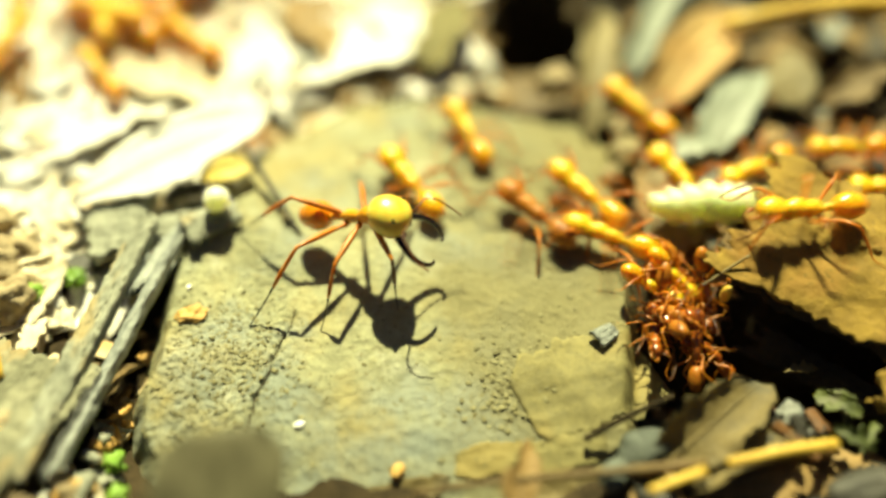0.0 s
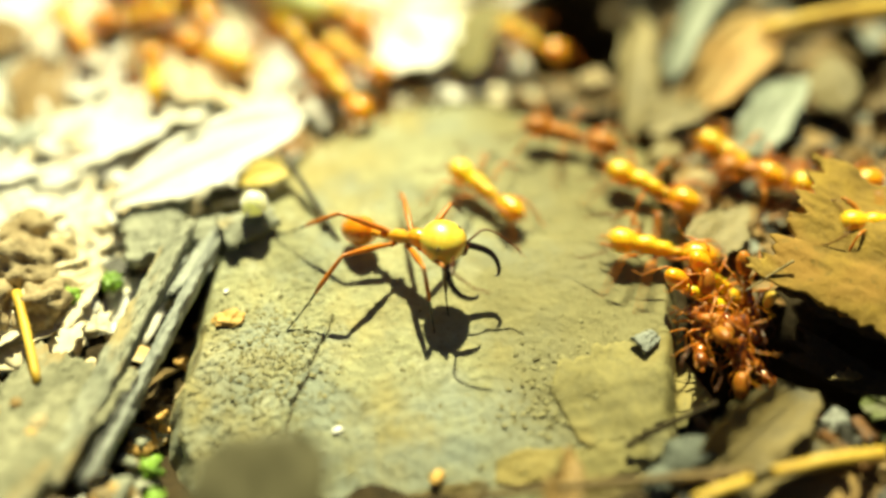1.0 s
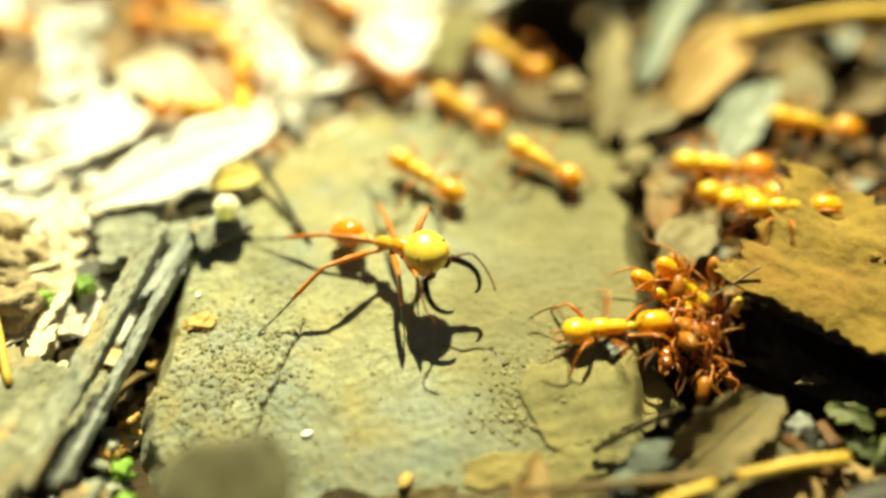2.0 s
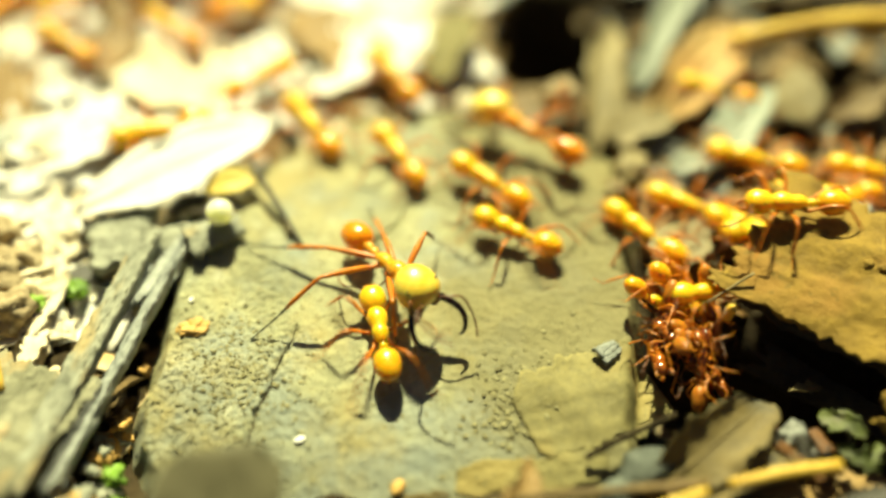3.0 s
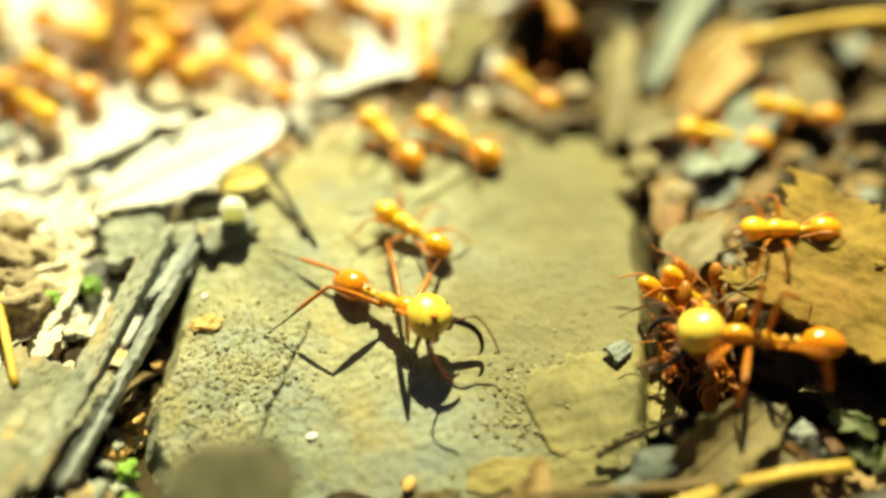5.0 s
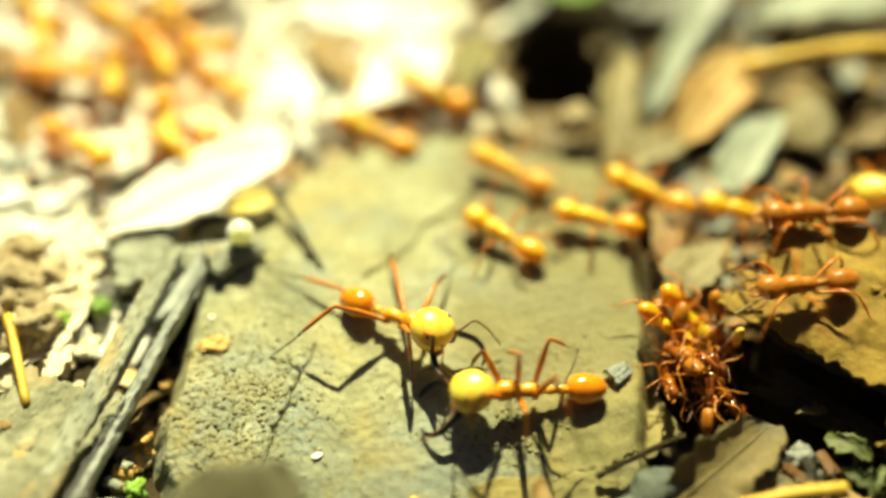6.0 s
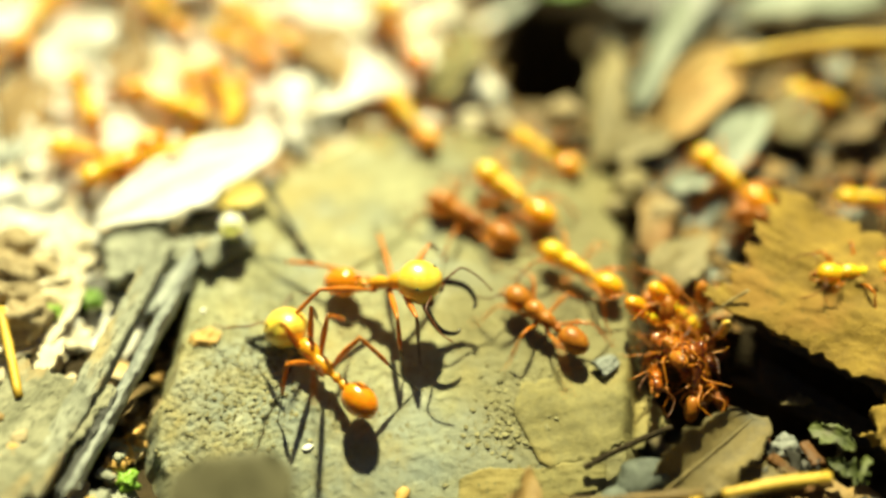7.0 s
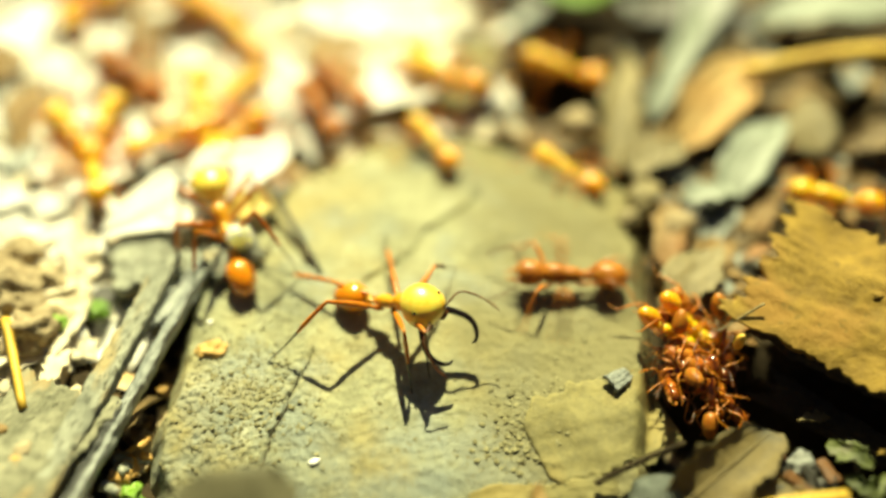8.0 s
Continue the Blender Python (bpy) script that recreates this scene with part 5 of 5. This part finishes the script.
    march("dark", [(1.2, 14.6, 7.0), (1.3, 11.8, 9.1), (1.4, 9.1, 11.2), (1.5, 6.5, 12.6), (1.6, 4.0, 13.8)])
    march("pale", [(1.3, 24.7, 0.2), (1.4, 23.8, 0.4), (1.5, 22.1, 1.2), (1.6, 18.9, 1.9)])
    march("pale", [(1.4, 15.9, 0.0), (1.5, 13.1, 0.9), (1.6, 10.0, 0.8)])
    march("pale", [(2.8, -5.8, 8.1), (2.9, -7.8, 10.6), (3.0, -10.5, 13.2), (3.1, -13.3, 16.1)])
    march("pale", [(2.8, 0.5, 13.8), (2.9, -2.0, 16.7), (3.0, -4.4, 19.2)])
    march("pale", [(2.8, -0.7, 4.2), (2.9, -1.9, 6.8), (3.0, -3.6, 9.7), (3.1, -6.4, 12.5)])
    march("pale", [(2.8, 7.4, 2.0), (2.9, 6.3, 2.1), (3.0, 5.0, 1.9), (3.1, 3.1, 2.2), (3.3, 0.9, 4.2), (3.5, -1.5, 8.4), (3.7, -4.7, 13.5), (3.9, -8.7, 18.2)])
    march("pale", [(2.8, 5.1, 5.2), (3.0, 3.2, 6.9), (3.1, 0.2, 10.4), (3.3, -4.7, 16.4)])
    march("pale", [(2.8, 18.3, 2.1), (2.9, 16.6, 1.8), (3.0, 14.2, 2.5), (3.1, 10.3, 5.6), (3.3, 4.9, 11.6), (3.5, -0.6, 19.0)])
    march("pale", [(2.9, 24.9, 2.3), (3.0, 22.0, 3.2), (3.1, 18.6, 4.9), (3.3, 14.4, 7.3), (3.5, 9.4, 9.1), (3.7, 3.8, 11.8)])
    march("pale", [(2.8, 24.3, 3.9), (3.0, 17.9, 5.1), (3.1, 12.2, 7.8), (3.3, 6.9, 13.6)])
    march("pale", [(3.0, 28.7, 6.4), (3.1, 24.8, 5.7), (3.3, 20.5, 3.4), (3.5, 16.1, 1.6), (3.7, 11.8, 2.7)])
    march("pale", [(3.1, 20.2, 2.4), (3.3, 14.0, 2.2), (3.5, 8.8, 2.7), (3.7, 4.5, 3.4), (3.9, 0.4, 3.5), (4.0, -1.9, 3.3), (4.2, -4.0, 5.5), (4.4, -7.5, 9.9), (4.5, -10.4, 11.9)])
    march("pale", [(3.1, 16.3, -3.3), (3.3, 11.8, -3.5), (3.5, 6.6, -3.4), (3.7, 3.1, -3.0), (3.9, 1.2, -2.8), (4.0, 1.0, -1.6), (4.2, 1.6, 2.1), (4.4, 0.5, 7.2)])
    march("pale", [(3.5, 13.9, 2.6), (3.7, 10.8, 3.7), (3.9, 7.7, 5.4), (4.0, 4.0, 8.2), (4.2, -0.9, 12.5), (4.4, -6.0, 16.7)])
    march("pale", [(3.7, 19.0, 1.7), (3.9, 14.8, 2.9), (4.0, 10.8, 4.7), (4.2, 5.4, 8.6), (4.4, -0.3, 13.6), (4.5, -4.5, 17.1)])
    march("pale", [(4.0, 13.2, -1.4), (4.2, 7.0, 1.8), (4.4, 2.1, 6.1), (4.5, -1.5, 10.0), (4.6, -5.2, 13.3)])
    march("pale", [(4.2, 12.3, -0.4), (4.4, 7.2, 1.5), (4.5, 4.7, 2.8), (4.6, 2.7, 4.5)])
    march("pale", [(4.2, 16.0, -2.9), (4.4, 9.7, -3.2), (4.5, 6.1, -3.4), (4.6, 4.2, -2.4)])
    march("pale", [(4.2, 21.4, 2.4), (4.4, 17.6, 3.0), (4.5, 14.8, 3.9), (4.6, 11.8, 5.3)])
    march("pale", [(4.2, 27.6, 5.3), (4.4, 22.8, 6.6), (4.5, 19.5, 7.6), (4.6, 16.5, 9.7)])
    march("pale", [(3.3, 13.3, 10.2), (3.5, 7.4, 15.0), (3.7, 2.8, 19.3), (3.9, -1.5, 23.4)])
    march("pale", [(3.3, 17.5, 5.9), (3.5, 11.4, 8.0), (3.7, 5.7, 10.2), (3.9, 0.8, 12.2), (4.0, -3.8, 14.8), (4.2, -9.1, 18.2)])
    march("pale", [(3.5, 19.5, 8.6), (3.7, 15.0, 10.8), (3.9, 10.4, 13.4), (4.0, 6.2, 16.2), (4.2, 2.0, 19.0), (4.4, -2.5, 21.2)])
    march("pale", [(3.3, 15.4, 18.3), (3.5, 12.6, 21.5), (3.7, 9.4, 23.2), (3.9, 5.2, 25.7)])
    march("pale", [(3.7, 27.0, 10.1), (3.9, 23.2, 11.5), (4.0, 19.9, 12.9), (4.2, 15.5, 15.1), (4.4, 10.7, 18.1), (4.5, 6.5, 19.6)])
    march("pale", [(3.9, 28.7, 4.2), (4.0, 26.2, 7.7), (4.2, 21.4, 5.9), (4.4, 16.7, 5.4), (4.5, 14.1, 12.3)])
    march("pale", [(5.8, -2.2, 13.2), (6.0, -7.1, 16.0), (6.1, -10.7, 18.1)])
    march("pale", [(5.8, 2.3, 16.3), (6.0, -2.5, 19.9), (6.2, -8.1, 23.1)])
    march("pale", [(5.8, 5.5, 0.3), (6.0, 3.1, 3.8), (6.1, 0.6, 7.0), (6.2, -3.2, 11.0), (6.4, -9.5, 16.0)])
    march("pale", [(5.8, 15.8, 5.9), (6.0, 10.1, 5.4), (6.1, 5.9, 6.0), (6.2, 2.3, 8.7), (6.4, -1.8, 12.8), (6.5, -6.1, 16.7)])
    march("pale", [(5.8, 12.4, 5.8), (6.0, 3.7, 10.7), (6.1, -3.6, 16.1)])
    march("pale", [(5.8, 26.2, 7.7), (6.0, 21.4, 7.1), (6.1, 16.9, 7.4), (6.2, 11.2, 9.7), (6.4, 4.3, 14.2), (6.5, -1.5, 17.7)])
    march("pale", [(5.8, 18.2, 5.3), (6.0, 14.3, 9.0), (6.1, 10.1, 12.4), (6.2, 5.7, 15.1), (6.4, 0.2, 17.2), (6.6, -6.2, 18.3)])
    march("dark", [(6.0, 24.8, 4.8), (6.1, 24.1, 4.2), (6.2, 22.8, 2.9), (6.4, 20.2, 1.0), (6.5, 17.0, -0.1), (6.6, 13.6, -1.1)])
    march("pale", [(6.4, 17.1, 2.9), (6.5, 13.7, 2.4), (6.6, 9.1, 3.4), (6.8, 2.8, 8.5), (7.0, -3.4, 16.2), (7.2, -9.9, 23.3)])
    march("pale", [(6.4, 23.1, -1.3), (6.6, 17.2, 0.6), (6.8, 11.3, 3.4), (7.0, 4.8, 7.2), (7.2, -2.0, 12.3), (7.4, -9.0, 18.8)])
    march("pale", [(6.4, 27.8, 6.7), (6.6, 21.4, 7.6), (6.8, 14.0, 9.3), (7.0, 7.5, 13.3), (7.2, 1.3, 18.0), (7.4, -6.3, 21.8)])
    march("pale", [(6.6, 23.2, -2.4), (6.8, 16.2, -1.8), (7.0, 9.4, -0.1), (7.2, 3.0, 4.6), (7.4, -2.8, 10.5), (7.5, -7.3, 14.9), (7.7, -12.1, 19.7)])
    march("dark", [(6.4, 13.3, -3.5), (6.6, 8.3, -4.1), (6.8, 6.3, -4.9), (7.0, 6.7, -4.7), (7.2, 6.5, -3.6), (7.4, 5.1, -2.0), (7.5, 2.9, 0.5), (7.6, -0.2, 3.8), (7.7, -3.5, 7.8), (7.8, -7.2, 12.8), (8.0, -11.9, 18.0)])
    march("pale", [(6.6, 29.5, 5.4), (6.8, 24.8, 7.6), (7.0, 21.7, 9.8), (7.2, 18.2, 14.0), (7.4, 14.2, 18.3), (7.5, 11.2, 20.3), (7.6, 8.2, 20.0), (7.8, 4.1, 20.0), (8.0, -1.8, 22.6)])
    march("pale", [(7.0, 32.6, 8.0), (7.2, 26.5, 7.8), (7.4, 20.1, 7.1), (7.5, 15.6, 8.2), (7.6, 11.8, 11.5), (7.8, 5.4, 16.6), (8.0, -2.9, 24.1)])
    march("pale", [(7.2, 23.8, -0.9), (7.4, 18.6, -0.7), (7.5, 14.5, 0.1), (7.6, 10.4, 2.5), (7.7, 6.0, 5.8), (7.8, 1.6, 9.8), (8.0, -2.5, 14.6)])
    march("dark", [(7.2, 17.2, 5.6), (7.4, 9.6, 9.6), (7.6, 4.4, 11.2), (7.7, 0.6, 13.2), (7.8, -4.2, 16.9), (8.0, -10.3, 21.0)])
    march("pale", [(7.5, 21.8, 5.3), (7.8, 14.4, 10.9), (8.0, 8.2, 12.3)])
    march("dark", [(7.6, 22.7, 0.8), (7.8, 15.5, -0.3), (8.0, 7.8, 0.4)])
    march("pale", [(7.6, 31.7, 8.7), (8.0, 28.4, 9.3)])
    march("pale", [(7.7, 14.5, 20.4), (8.0, 8.2, 23.8)])
    march("pale", [(2.4, 1.8, -8.8), (2.6, -2.6, -7.1), (2.8, -4.7, -6.1), (2.9, -4.7, -6.3), (3.0, -4.3, -6.9), (3.1, -4.6, -6.1), (3.2, -5.8, -3.4), (3.3, -7.9, 1.1), (3.5, -11.1, 6.5)])
    # the crowd far up the trail
    for k in range(10):
        mill(random.Random(500 + k))


motions()
